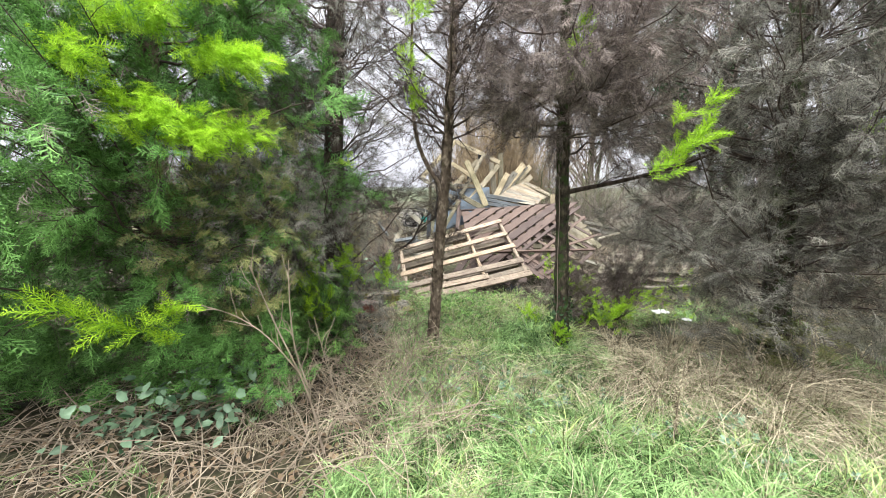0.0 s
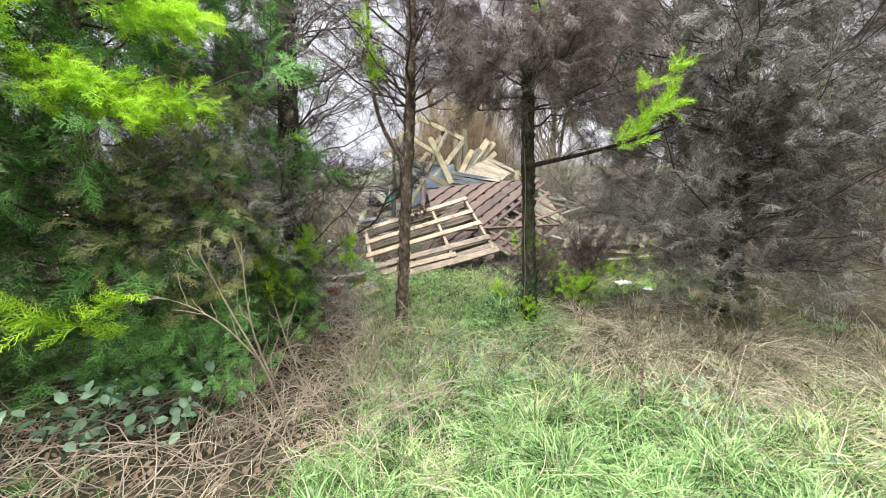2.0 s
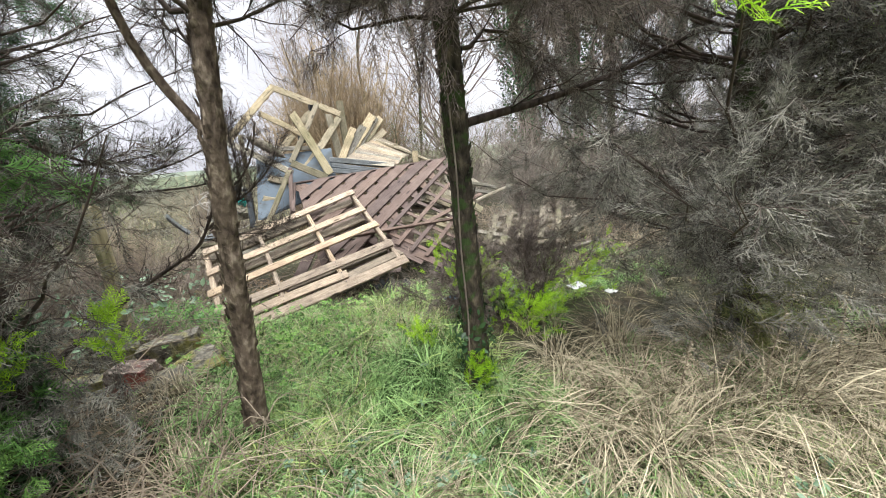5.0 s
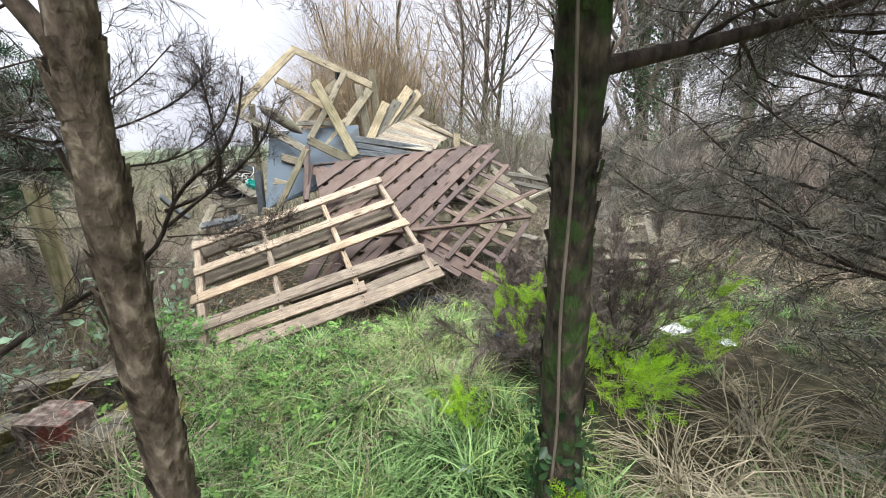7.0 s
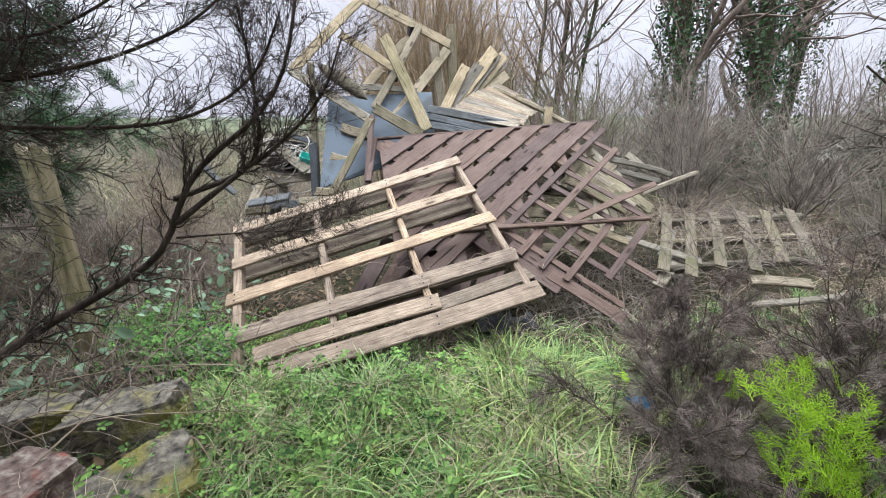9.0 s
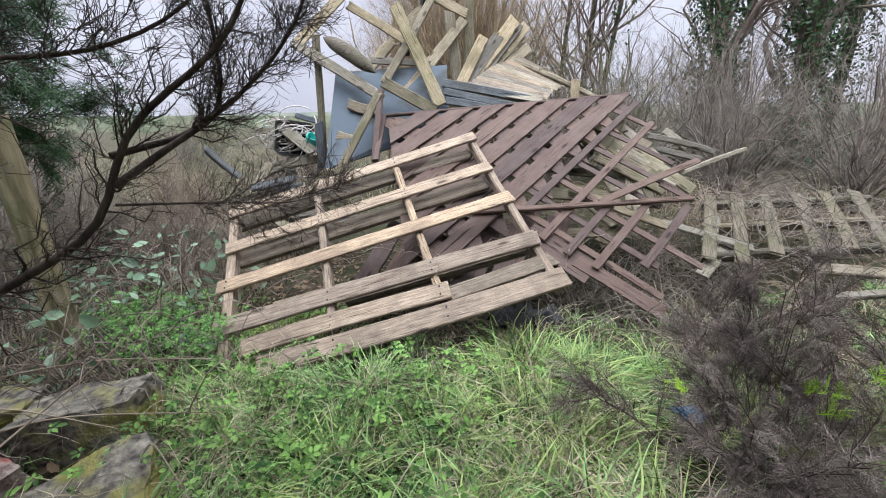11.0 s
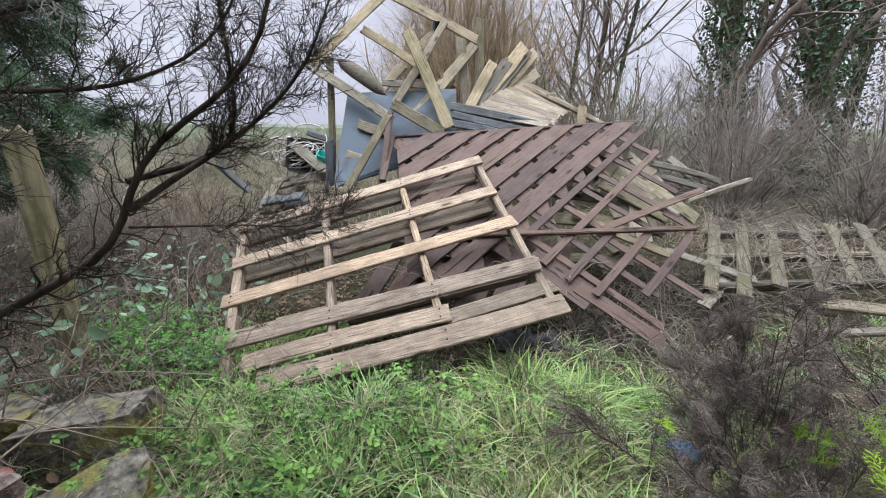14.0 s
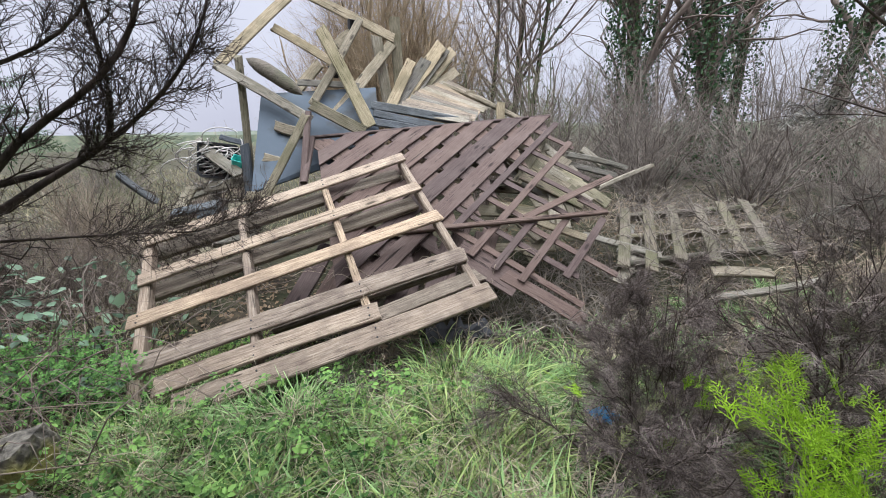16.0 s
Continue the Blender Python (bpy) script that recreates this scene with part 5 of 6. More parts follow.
# ---- shrubs ----
def shrub(base, n, length, label, twig, dead=None, per=8, name="dead_shrub", spread=1.1, hair=6, foliage=3, dl=0.16, thick=1.0, category="shrub"):
    b0 = np.array(base)
    az = rng.uniform(0, 2 * np.pi, n)
    ln = length * rng.uniform(0.6, 1.1, n)
    s = np.linspace(0, 1, 7)
    tilt = rng.uniform(0.05, spread, n)
    d = np.stack([np.cos(az) * np.sin(tilt), np.sin(az) * np.sin(tilt), np.cos(tilt)], 1)
    p = b0 + d[:, None] * (ln[:, None] * s)[:, :, None] + rng.normal(0, 0.04, (n, 1, 3)) * length * np.array([1, 1, 0])
    p[:, 1:] += rng.normal(0, 0.022, (n, 6, 3)) * length
    r = 0.007 * length * thick * rng.uniform(0.5, 1.3, n)[:, None] * (1 - 0.7 * s)
    a, ar = grow(p, r, per, length * 0.42, 0.6, 0.0, K=4)
    b, br_ = grow(a, ar, 3, length * 0.2, 0.6, 0, K=3)
    wood = [tubes(p, r, 4), tubes(a, np.maximum(ar, 0.0016 * thick), 3), tubes(b, np.maximum(br_, 0.001 * thick), 3)]
    if hair:
        wood.append(hairs(a, ar, hair, length * 0.12, width=0.0022 * thick))
    if not dead:
        return tagged(from_arrays(name, *join(wood), twig), label, category, kind="stuff")
    t = thing(name, base, label, category)
    tagged(from_arrays("twig_mass", *join(wood), twig, t), kind="stuff")
    q, w = tips(a, foliage, 0.15)
    tagged(from_arrays("dead_foliage", *sprays(q, w, rng.uniform(0.6, 1.2, len(q)) * dl, DRY_FRONDS, 0.3), dead, t), kind="stuff")
    return t


sh = shrub((1.5, 4.78, 0.0), 16, 0.7, "dead brown conifer shrub with a few green tips", TWIG_DARK, DEAD, foliage=20, dl=0.08, spread=1.05, per=9, hair=8)
spray_cluster(sh, (1.38, 4.6, 0.45), (1.44, 4.55, 0.55), 10, 0.05, LIME, 0.03)
spray_cluster(sh, (1.6, 4.6, 0.48), (1.68, 4.55, 0.56), 12, 0.06, LIME, 0.03)
spray_cluster(sh, (1.14, 4.66, 0.5), (1.08, 4.62, 0.55), 8, 0.05, LIME, 0.02)
spray_cluster(sh, (1.4, 4.6, 0.25), (1.6, 4.55, 0.5), 70, 0.07, OLIVE_LEAF, 0.09, "fading_spray", "fading olive-green spray")
sh2 = shrub((2.05, 4.6, 0.02), 17, 0.9, "dead grey-brown conifer shrub", TWIG_DARK, DEAD, foliage=11, dl=0.1, spread=1.0, per=8, hair=7)
spray_cluster(sh2, (1.62, 4.15, 0.12), (1.85, 4.05, 0.34), 110, 0.09, LIME, 0.1)
spray_cluster(tree_b, (1.1, 3.98, 0.62), (1.07, 4.1, 0.84), 28, 0.07, LIME, 0.06)
spray_cluster(tree_b, (1.2, 4.1, 0.58), (1.34, 4.28, 0.76), 36, 0.07, LIME, 0.06)
spray_cluster(sh2, (1.95, 4.1, 0.3), (2.2, 4.05, 0.5), 36, 0.1, LIME, 0.1)
sh3 = thing("cypress_seedling", (2.7, 4.6, 0.0), "lime-green cypress seedling in the rough grass", "shrub")
spray_cluster(sh3, (2.6, 4.6, 0.2), (2.75, 4.5, 0.5), 45, 0.1, LIME, 0.14)
spray_cluster(sh3, (2.3, 4.9, 0.15), (2.4, 4.8, 0.4), 24, 0.1, LIME, 0.12)
lo = thing("cypress_seedling", (1.45, 4.95, 0.0), "low lime-green cypress growth in the grass", "shrub")
spray_cluster(sh2, (1.5, 4.33, 0.22), (1.75, 4.4, 0.42), 34, 0.08, LIME, 0.08)
spray_cluster(sh2, (1.65, 4.35, 0.1), (1.9, 4.42, 0.32), 34, 0.08, LIME, 0.09)
spray_cluster(lo, (0.98, 4.28, 0.08), (0.95, 4.22, 0.26), 50, 0.08, LIME, 0.06)
spray_cluster(lo, (1.1, 3.62, 0.1), (1.08, 3.58, 0.3), 44, 0.08, LIME, 0.05)
ivy_on(tree_b, np.array([spline([(1.14, 3.78, 0.0), (1.12, 3.72, 0.55)], 10)]), 0.09, 260, 0.04)

# ---- background growth ----
thick_label = "leafless thicket of thin grey-brown stems"
for x, y, n, ln, m, sp, tk in (
    (2.4, 9.0, 45, 1.5, TWIG_GREY, 0.6, 1.3), (3.3, 8.6, 45, 1.6, TWIG_BROWN, 0.8, 1.3), (4.2, 8.2, 45, 1.7, TWIG_BROWN, 0.9, 1.3), (5.2, 7.6, 45, 1.8, TWIG_BROWN, 0.9, 1.3),
    (5.0, 6.5, 40, 1.2, TWIG_BROWN, 0.9, 1.2), (6.2, 6.8, 45, 2.0, TWIG_BROWN, 0.9, 1.4), (5.6, 5.6, 40, 1.6, TWIG_GREY, 0.9, 1.2), (7.4, 5.6, 45, 2.2, TWIG_GREY, 0.9, 1.5),
    (3.6, 10.0, 45, 1.9, TWIG_GREEN, 0.7, 1.5), (5.0, 9.6, 45, 2.1, TWIG_BROWN, 0.8, 1.5), (6.6, 8.6, 45, 2.2, TWIG_BROWN, 0.9, 1.5), (8.4, 7.6, 45, 2.6, TWIG_GREY, 0.9, 1.7),
    (2.6, 11.0, 45, 2.0, TWIG_GREEN, 0.7, 1.6), (4.4, 11.6, 45, 2.4, TWIG_GREY, 0.8, 1.7), (6.4, 11.0, 45, 2.4, TWIG_GREY, 0.8, 1.7), (0.9, 9.6, 35, 1.4, TWIG_GREY, 0.8, 1.4),
    (-2.6, 6.4, 35, 0.7, TWIG_GREY, 1.2, 1.0), (-1.9, 7.2, 35, 0.8, TWIG_GREY, 1.2, 1.0), (-1.0, 8.2, 35, 0.9, TWIG_GREY, 1.2, 1.1), (-3.4, 7.8, 35, 1.0, TWIG_BROWN, 1.1, 1.1), (-4.6, 6.6, 40, 1.2, TWIG_BROWN, 1.1, 1.2),
    (-2.4, 9.0, 40, 0.9, TWIG_TAN, 1.2, 1.3), (-4.2, 9.4, 40, 1.0, TWIG_BROWN, 1.2, 1.4), (-5.6, 8.4, 40, 1.2, TWIG_TAN, 1.1, 1.4), (-1.2, 10.2, 40, 1.0, TWIG_BROWN, 1.2, 1.5), (-3.4, 11.5, 40, 1.1, TWIG_BROWN, 1.2, 1.7), (-6.5, 11.5, 40, 1.3, TWIG_BROWN, 1.1, 1.8),
    (-4.5, 14.0, 40, 1.4, TWIG_BROWN, 1.2, 2.2), (-8.0, 14.5, 40, 1.6, TWIG_GREY, 1.2, 2.4), (-2.0, 14.5, 40, 1.3, TWIG_TAN, 1.2, 2.2), (-11.0, 16.0, 40, 1.8, TWIG_BROWN, 1.2, 2.6), (-6.0, 18.0, 40, 1.8, TWIG_GREEN, 1.2, 2.8),
    (-1.3, 7.0, 40, 0.75, TWIG_GREY, 1.2, 1.0), (-1.7, 8.0, 40, 0.9, TWIG_TAN, 1.2, 1.1), (-2.9, 8.2, 40, 0.95, TWIG_BROWN, 1.2, 1.1), (-0.9, 9.2, 40, 0.9, TWIG_TAN, 1.2, 1.2), (-2.6, 10.2, 40, 1.0, TWIG_GREEN, 1.2, 1.4), (-5.0, 10.5, 40, 1.2, TWIG_BROWN, 1.2, 1.5),
    (-2.6, 4.6, 30, 1.3, TWIG_DARK, 0.9, 1.1), (-3.6, 4.8, 35, 1.6, TWIG_DARK, 0.9, 1.2)):
    shrub((x, y, float(height(x, y))), int(n * 0.85), ln, thick_label, m, None, name="bare_thicket", per=7, spread=sp, hair=3, thick=tk * 0.8, category="thicket")
for x, y, n, ln, m, sp in ((1.35, 10.6, 120, 3.4, TWIG_WILLOW, 0.38), (0.6, 11.4, 90, 2.9, TWIG_WILLOW, 0.4), (2.2, 11.6, 90, 3.0, TWIG_WILLOW, 0.4)):
    shrub((x, y, float(height(x, y))), n, ln, "tall leafless willow bush with fine tan twigs", m, None, name="willow_bush", per=8, spread=sp, hair=4, thick=1.1)


def bare_tree(base, h, label, ivy=0.0, r=0.11, forks=22):
    t = thing("bare_tree", base, label, "tree", "leafless trees behind the heap")
    b = np.array(base)
    trunk = spline([b + (0, 0, -0.1), b + (0.1, 0, h * 0.25), b + (rng.normal(0, 0.3), rng.normal(0, 0.3), h * 0.6), b + (rng.normal(0, 0.6), 0, h)], 14)[None]
    tr = (r * np.linspace(1, 0.2, 14))[None]
    from_arrays("trunk", *tubes(trunk, tr, 9), MOSS_BARK, t, smooth=True)
    a, ar = grow(trunk, tr, forks, h * 0.42, 0.55, 0.3, K=7, start=0.08, thin=0.55)
    c, cr_ = grow(a, ar, 7, h * 0.22, 0.6, 0.12, K=5)
    e, er = grow(c, cr_, 5, h * 0.1, 0.6, 0.05, K=3)
    for i in range(forks):
        k = np.arange(i * 7, i * 7 + 7)
        j = (k[:, None] * 5 + np.arange(5)).ravel()
        from_arrays("branch", *join([tubes(a[i:i + 1], ar[i:i + 1], 5), tubes(c[k], np.maximum(cr_[k], 0.006), 3), tubes(e[j], np.maximum(er[j], 0.0035), 3)]), TWIG_GREY, t)
    if ivy:
        ivy_on(t, trunk, 0.26 + r, int(ivy * 4200), 0.075)
    return t


for x, y, h, iv, r in (
    (2.6, 13.5, 7.0, 0, 0.06), (3.6, 12.5, 6.5, 0, 0.055), (4.6, 12.6, 7.5, 0.1, 0.065), (6.2, 11.4, 8.5, 1.7, 0.16), (7.6, 11.0, 8.5, 2.0, 0.17), (9.0, 9.6, 8.0, 1.5, 0.15),
    (1.0, 15.0, 5.0, 0, 0.07), (5.2, 15.0, 8.0, 0, 0.11), (10.5, 7.5, 8.0, 1.2, 0.15), (10.5, 13.0, 9.0, 1.2, 0.15), (8.2, 14.0, 9.0, 0.8, 0.15)):
    bare_tree((x, y, float(height(x, y))), h, "leafless hedgerow tree with ivy on its trunk" if iv else "leafless hedgerow tree with fine bare branches", iv, r)

# field, hedge line and far hills
tagged(from_arrays("field_grass", *blades(10000, scatter(10000, -16, 1.5, 8.6, 26, lambda x, y: np.clip(0.2 + 8 / (y + 1), 0, 1) * (x < 1.5 - 0.0 * y)), 0.3, 0.014, 0.9), FIELD), "rough tan and green grass of the open field", "grass", kind="stuff")
tagged(from_arrays("scrub_grass", *blades(8000, scatter(8000, -5, -0.6, 5.4, 8.8, lambda x, y: 0.5 + 0 * x), 0.3, 0.006, 1.0), FIELD), "rough dry grass among the scrub", "grass", kind="stuff")


def ridge(name, y, x0, x1, lo, hi, step, mat, label, seed):
    xs = np.arange(x0, x1, step)
    top = np.array([lo + (hi - lo) * (0.5 + 0.5 * noise.noise(Vector((x / (x1 - x0) * 14, seed, 0)))) + 0.12 * hi * noise.noise(Vector((x / step * 0.37, seed, 3))) for x in xs])
    n = len(xs)
    v = np.concatenate([np.stack([xs, np.full(n, y - hi * 3), np.full(n, -8.0)], 1), np.stack([xs, np.full(n, y), top], 1), np.stack([xs, np.full(n, y + hi * 4), np.full(n, -8.0)], 1)])
    i = np.arange(n - 1)
    f = np.concatenate([np.stack([i, i + 1, i + n + 1, i + n], 1), np.stack([i + n, i + n + 1, i + 2 * n + 1, i + 2 * n], 1)])
    return tagged(from_arrays(name, v, f, mat, smooth=True), label, "hills", kind="structure")


ridge("backdrop", 420, -1200, 1200, 4, 11, 8, FAR_HILL, "far wooded hills on the horizon", 2.0)
ridge("backdrop", 120, -350, 350, 1.2, 4.0, 1.2, FAR_HEDGE, "distant hedge line across the field", 5.0)


# ---- small things ----
def rock(base, size, mat, label, turn=0.0, seed=1, name="stone"):
    """A rough broken block: a cut and jittered box with flat facets."""
    r = np.random.default_rng(seed)
    bm = bmesh.new()
    bmesh.ops.create_cube(bm, size=1.0)
    bmesh.ops.subdivide_edges(bm, edges=bm.edges[:], cuts=11, use_grid_fill=True)
    for v in bm.verts:
        q = v.co.copy()
        k = noise.noise(q * 2.0 + Vector((seed, 0, 0))) * 0.13 + noise.noise(q * 5 + Vector((seed, 3, 0))) * 0.06 + noise.noise(q * 13 + Vector((seed, 7, 0))) * 0.05
        corner = max(0.0, abs(q.x) + abs(q.y) + abs(q.z) - 1.05)
        v.co = q * (1 + k - 0.13 * corner)
    bmesh.ops.scale(bm, vec=size, verts=bm.verts)
    ob = part(name, bm, mat)
    ob.matrix_basis = pose(base[0], base[1], base[2], r.normal(0, 5), r.normal(0, 5), turn)
    return tagged(ob, label, "stone")


rock((-0.6, 4.9, 0.0), (0.44, 0.3, 0.17), STONE, "grey stone slab with yellow-green moss", 25, 3)
rock((-0.78, 5.24, 0.06), (0.42, 0.22, 0.28), STONE, "dark broken concrete block half buried in grass", 8, 5, "concrete_block")
rock((-0.95, 4.93, 0.06), (0.26, 0.2, 0.2), BRICK, "lump of reddish rubble", -20, 7, "rubble_lump")
rock((-1.14, 5.27, 0.1), (0.28, 0.2, 0.18), STONE, "mossy stone at the end of the rubble", 12, 9)
rock((-1.3, 5.0, 0.0), (0.3, 0.24, 0.2), STONE, "mossy stone in the rubble", 40, 11)

post_path = spline([(-1.235, 5.78, -0.15), (-1.24, 5.78, 0.6), (-1.245, 5.78, 1.22)], 20)[None]
pv, pf = tubes(post_path, np.linspace(0.06, 0.055, 20)[None], 14)
pv[-14:, 2] += rng.normal(0, 0.025, 14)
fence_post = thing("fence_post", (-1.2, 5.78, 0.0), "weathered round fence post with a split top", "post")
from_arrays("post_shaft", pv, pf, POST_WOOD, fence_post, smooth=True)
bm = bmesh.new()
ring = [bm.verts.new(Vector(q) - fence_post.location) for q in pv[-14:]]
mid = bm.verts.new(Vector(post_path[0, -1]) - fence_post.location - Vector((0, 0, 0.03)))
for i in range(14):
    bm.faces.new((ring[i], ring[(i + 1) % 14], mid))
part("split_top", bm, PALE, fence_post, "splintered pale top")

# long pale stems arching over the rubble
arcs = [spline(P, 14) for P in (
    [(-1.6, 5.3, 0.05), (-1.2, 5.32, 0.26), (-0.75, 5.35, 0.3), (-0.4, 5.42, 0.22)], [(-1.5, 5.2, 0.02), (-0.95, 5.1, 0.3), (-0.55, 5.05, 0.2)],
    [(-0.95, 4.95, 0.15), (-0.75, 5.2, 0.3), (-0.62, 5.5, 0.42)], [(-1.3, 5.1, 0.1), (-0.8, 5.12, 0.22), (-0.3, 5.2, 0.12)], [(-0.5, 4.95, 0.02), (-0.42, 5.0, 0.2), (-0.3, 4.92, 0.02)])]
for a in arcs:
    tagged(from_arrays("bramble_stem", *tubes(a[None], np.linspace(0.0042, 0.002, 14)[None], 6), TWIG_TAN, smooth=True), "long pale bramble stem arching over the stones", "bramble", "pale bramble stems")

# dry seed stalks standing in the verge
def seed_stalk(x, y, h, tilt):
    t = thing("dry_seed_stalk", (x, y, float(height(x, y))), "pale dry seed stalk standing in the verge", "plant", "dry stalks in the verge")
    z0 = float(height(x, y))
    stem = spline([(x, y, z0 - 0.03), (x + 0.3 * tilt, y, z0 + h * 0.55), (x + tilt, y - 0.02, z0 + h)], 12)[None]
    rad = np.linspace(0.0045, 0.002, 12)[None]
    from_arrays("stem", *tubes(stem, rad, 6), TWIG_TAN, t, smooth=True)
    tagged(from_arrays("seed_head", *hairs(stem, rad, 260, 0.06, 0.5, -0.9, 0.006, 0.3), STRAW, t, "fluffy straw-coloured seed head"), kind="stuff")


for x, y, h, tilt in ((1.46, 2.38, 0.58, 0.02), (1.52, 2.44, 0.42, -0.05), (2.35, 2.95, 0.6, 0.08), (2.75, 2.85, 0.66, -0.05), (1.95, 3.1, 0.5, 0.05)):
    seed_stalk(x, y, h, tilt)

# bare sapling in the brambles
sap = thing("bare_sapling", (-0.74, 2.3, 0.0), "pale leafless sapling rising from the brambles", "sapling")
sp = np.array([spline(P, 10) for P in (
    [(-0.74, 2.32, -0.1), (-0.80, 2.28, 0.35), (-0.92, 2.2, 0.7), (-1.04, 2.14, 1.12)],
    [(-0.80, 2.28, 0.35), (-0.84, 2.2, 0.6), (-0.84, 2.15, 0.85), (-0.82, 2.12, 1.15)],
    [(-0.84, 2.26, 0.45), (-1.0, 2.2, 0.72), (-1.15, 2.15, 0.85), (-1.25, 2.1, 0.9)],
    [(-0.6, 2.4, -0.1), (-0.66, 2.35, 0.3), (-0.72, 2.3, 0.6), (-0.74, 2.25, 0.8)])])
spr = np.array([0.0075, 0.006, 0.005, 0.005])[:, None] * np.linspace(1, 0.35, 10)[None]
ss, ssr = grow(sp, spr, 9, 0.22, 0.55, 0.1, K=4)
for i in range(4):
    from_arrays("stem", *tubes(sp[i:i + 1], spr[i:i + 1], 6), TWIG_TAN, sap)
tagged(from_arrays("twig_mass", *tubes(ss, np.maximum(ssr, 0.002), 4), TWIG_TAN, sap), kind="stuff")

# grey pallet lying in the stems
fp = thing("pallet", (3.1, 6.4, 0.3), "grey pallet lying flat, half overgrown by dead stems", "pallet")
for i, x in enumerate((2.97, 3.2, 3.45, 3.74, 4.0, 4.27)):
    top = Vector((x, 6.93, 0.50))
    low = top + Vector((-0.58, -0.80, -0.22)) * (1.0 + 0.1 * (i % 2))
    board("deck_board", top, low, 0.085, 0.02, OLD, (0, -0.25, 1), fp)
for k in (0.08, 0.5, 0.92):
    a = Vector((2.9, 6.93, 0.46)) + Vector((-0.58, -0.80, -0.22)) * k
    board("stringer", a, a + Vector((1.5, 0.0, 0.0)), 0.05, 0.07, OLD, (0, -0.25, 1), fp)
plank((2.95, 5.95, 0.24), (3.35, 5.85, 0.22), 0.09, 0.03, PALE, (0, -0.5, 1))
plank((2.75, 5.75, 0.14), (3.6, 5.7, 0.18), 0.05, 0.04, GREY, (0, -0.5, 1))
for p, q in (((2.5, 6.3, 0.32), (2.9, 6.75, 0.4)), ((2.3, 6.05, 0.2), (2.75, 6.4, 0.3)), ((2.35, 6.6, 0.4), (2.75, 6.2, 0.3))):
    plank(p, q, 0.08, 0.02, GREY, (0, -0.4, 1))


def crumple(base, size, mat, label, seed, name):
    """A crumpled scrap of plastic film."""
    n = 9
    xs = np.linspace(-1, 1, n)
    gx2, gy2 = np.meshgrid(xs, xs)
    r = np.random.default_rng(seed)
    z = np.abs(r.normal(0, 0.45, gx2.shape)) * (1.3 - np.hypot(gx2, gy2) * 0.6)
    v = np.stack([gx2 + r.normal(0, 0.12, gx2.shape), gy2 + r.normal(0, 0.12, gx2.shape), z], -1) * np.array(size) + np.array(base)
    i = np.arange(n * n).reshape(n, n)
    f = np.stack([i[:-1, :-1], i[:-1, 1:], i[1:, 1:], i[1:, :-1]], -1).reshape(-1, 4)
    return tagged(from_arrays(name, v, f, mat), label, "litter")


crumple((1.45, 4.95, 0.13), (0.05, 0.042, 0.034), BLUE, "crumpled blue plastic wrapper in the grass", 3, "plastic_wrapper")
crumple((2.62, 4.72, 0.08), (0.08, 0.06, 0.05), WHITE, "crumpled white plastic bag under the shrubs", 4, "plastic_bag")
crumple((2.8, 4.5, 0.06), (0.05, 0.04, 0.03), WHITE, "small crumpled white plastic bag", 5, "plastic_bag")

crumple((1.12, 5.9, 0.02), (0.2, 0.09, 0.13), BLACK, "crumpled black plastic sheet under the pallet corner", 8, "plastic_sheet")


# debris at the open end of the heap
def tub(base, size, mat, label, name, lean=(0, 0, 0)):
    """An open plastic tub with thick walls and a rolled rim."""
    bm = bmesh.new()
    sx, sy, sz = (v / 2 for v in size)
    rings = [(0.85, -sz), (1.0, sz * 0.85), (1.06, sz * 0.85), (1.06, sz), (0.96, sz), (0.8, -sz * 0.85)]
    loops = []
    for k, z in rings:
        loops.append([bm.verts.new((k * sx * cx, k * sy * cy, z)) for cx, cy in ((-1, -0.8), (-0.8, -1), (0.8, -1), (1, -0.8), (1, 0.8), (0.8, 1), (-0.8, 1), (-1, 0.8))])
    for a, b in zip(loops[:-1], loops[1:]):
        for i in range(8):
            bm.faces.new((a[i], a[(i + 1) % 8], b[(i + 1) % 8], b[i]))
    bm.faces.new(loops[0][::-1])
    bm.faces.new(loops[-1])
    ob = part(name, bm, mat)
    ob.matrix_basis = pose(*base, *lean)
    return tagged(ob, label, "tub")


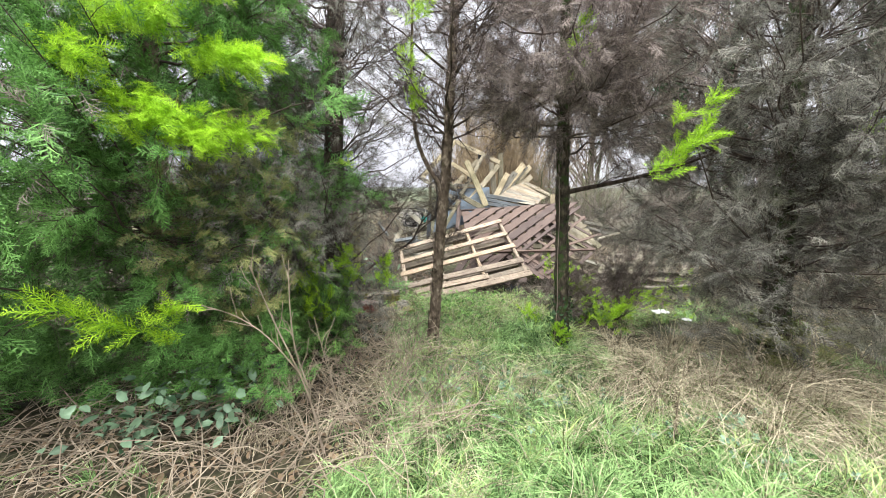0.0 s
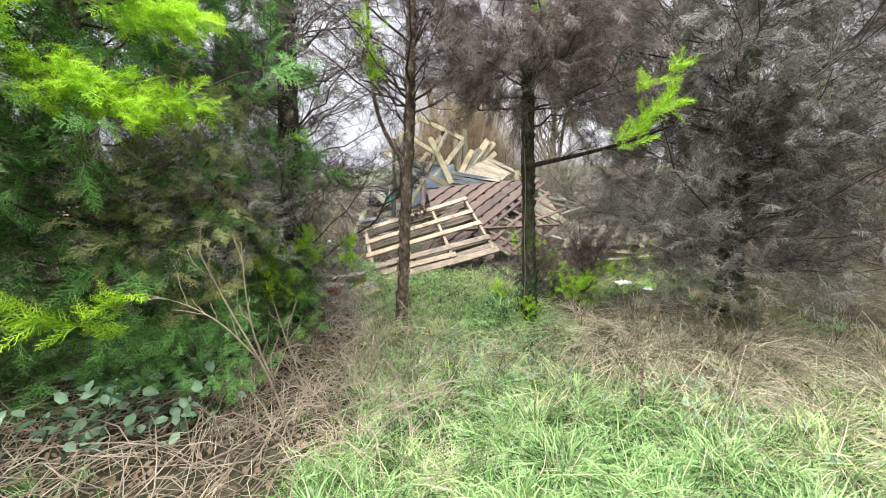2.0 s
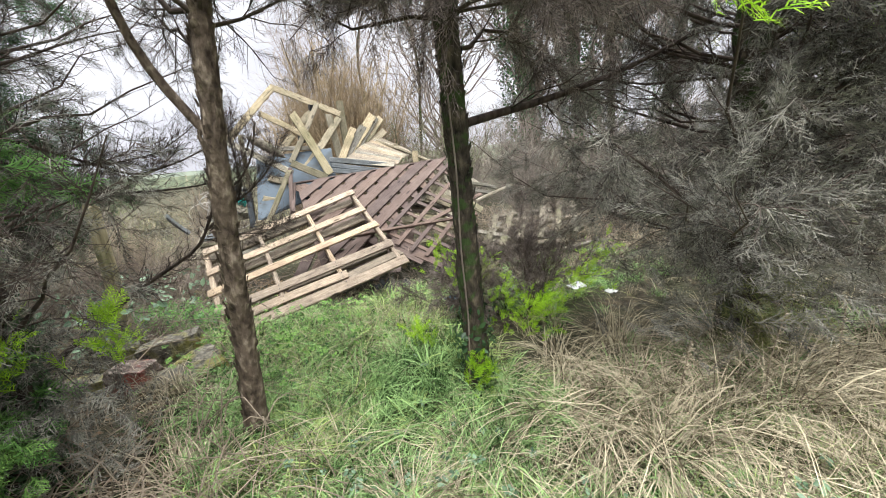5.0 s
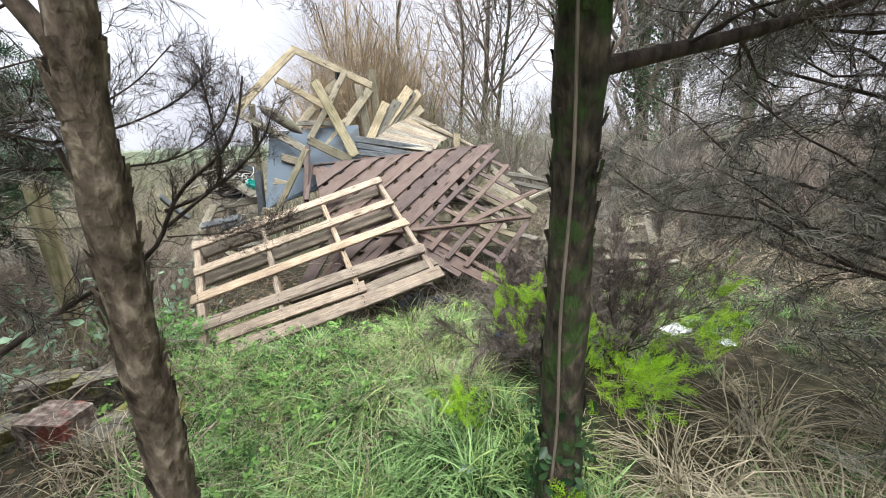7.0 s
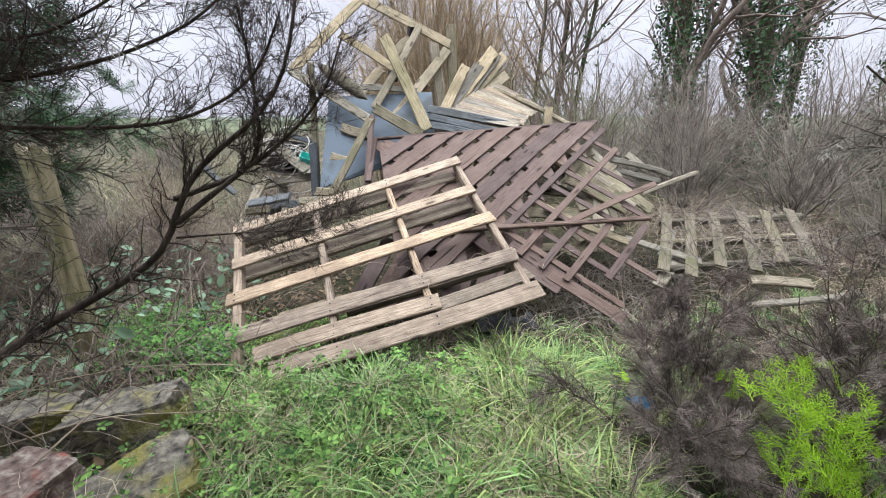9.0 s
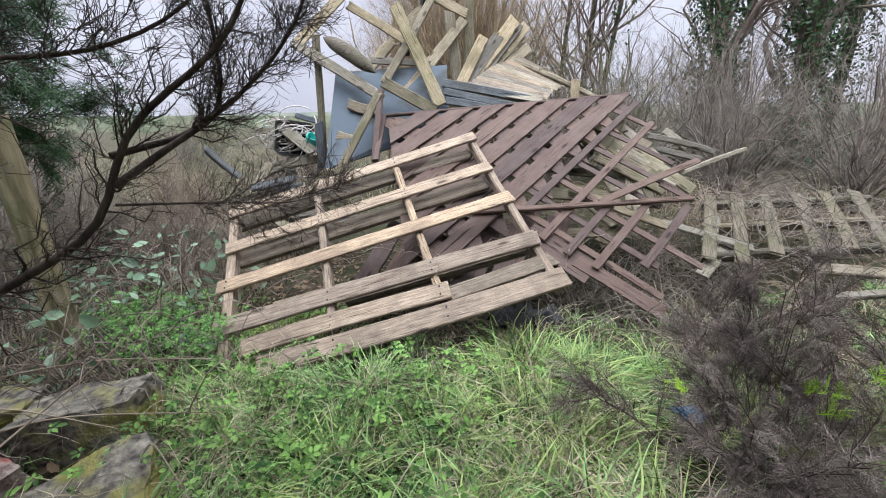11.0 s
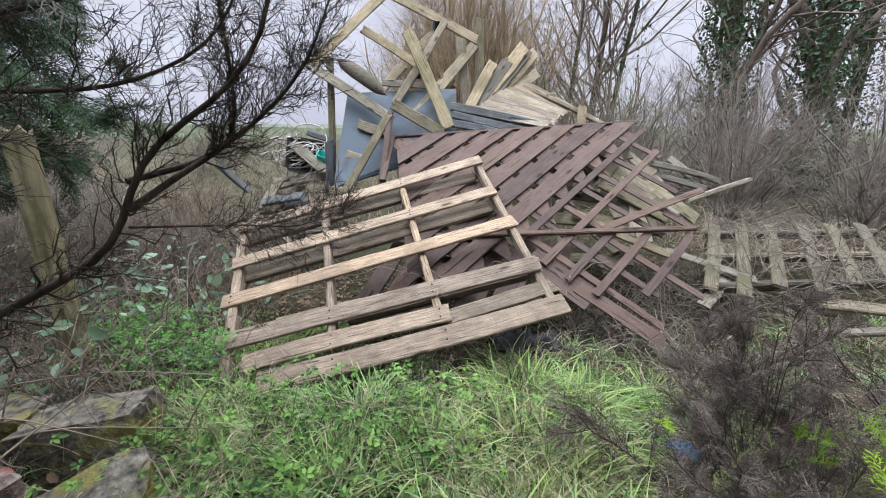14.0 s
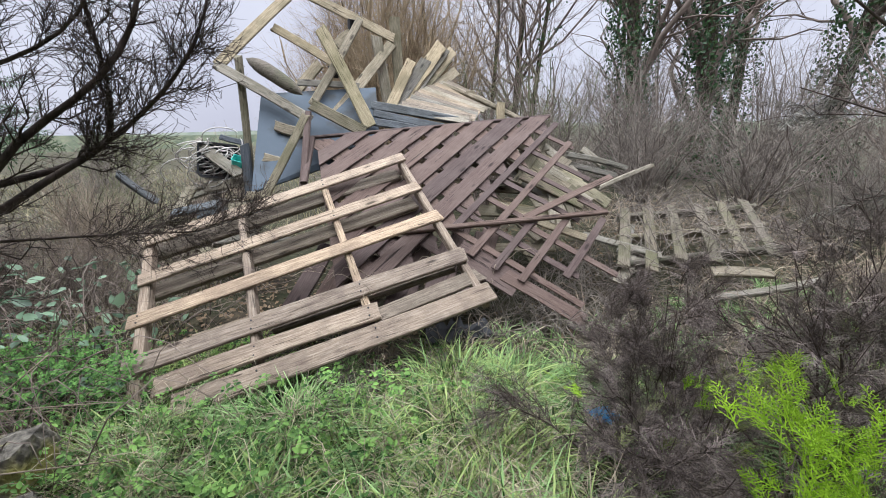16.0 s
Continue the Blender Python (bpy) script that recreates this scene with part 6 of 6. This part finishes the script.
tub((-0.62, 8.1, 0.98), (0.32, 0.3, 0.46), BLACK, "black plastic tub on its side full of wire", "plastic_tub", (80, 10, 15))
tub((-0.37, 7.78, 1.0), (0.1, 0.09, 0.09), CYAN, "small turquoise plastic tub among the boards", "plastic_tub", (30, 20, 0))
for k in range(14):
    c = Vector((-0.55 + rng.normal(0, 0.22), 7.7 + rng.normal(0, 0.25), 0.25 + 0.045 * k))
    d = Vector((rng.normal(0, 1), rng.normal(0, 0.5), rng.normal(0, 0.15))).normalized() * rng.uniform(0.18, 0.35)
    plank(c - d, c + d, rng.uniform(0.05, 0.1), 0.03, (GREY, SLATE, OLIVE, GREY)[k % 4], (0.1, -0.6, 0.8))
tub((0.52, 8.0, 1.78), (0.09, 0.08, 0.09), BLACK, "black plastic foot of the broken frame", "black_tub", (20, 0, 20))
tub((0.73, 8.15, 2.22), (0.08, 0.08, 0.09), BLACK, "black plastic foot of the broken frame", "black_tub", (20, 0, 20))
plank((-0.75, 7.95, 1.2), (-0.36, 7.7, 0.9), 0.10, 0.025, GREY, (0.3, -1, 0.3))
plank((-0.72, 7.9, 0.78), (-0.25, 7.75, 0.84), 0.08, 0.03, GREY)
plank((-0.8, 7.7, 0.62), (-0.2, 7.4, 0.6), 0.08, 0.03, SLATE)
plank((-0.9, 7.5, 0.45), (-0.15, 7.25, 0.55), 0.09, 0.03, GREY)
plank((-0.55, 8.05, 1.22), (-0.3, 7.9, 1.16), 0.05, 0.03, SLATE)
plank((-0.26, 7.62, 1.15), (-0.28, 7.55, 0.5), 0.075, 0.05, SLATE)
K = 16
wire = []
for i in range(26):
    c = np.array((-0.62 + rng.normal(0, 0.08), 7.88, 1.02 + rng.normal(0, 0.09)))
    a0 = rng.uniform(0, 6.28)
    th = np.linspace(a0, a0 + rng.uniform(2, 6), K)
    ra = rng.uniform(0.06, 0.2)
    wire.append(np.stack([c[0] + ra * np.cos(th) * 1.2, c[1] + 0.05 * np.sin(2 * th), c[2] + ra * np.sin(th) * 0.8], 1))
tagged(from_arrays("wire_tangle", *tubes(np.array(wire), np.full((len(wire), K), 0.005), 4), WHITE_WIRE), "tangle of pale cable spilling from the tub", "cable", kind="stuff")
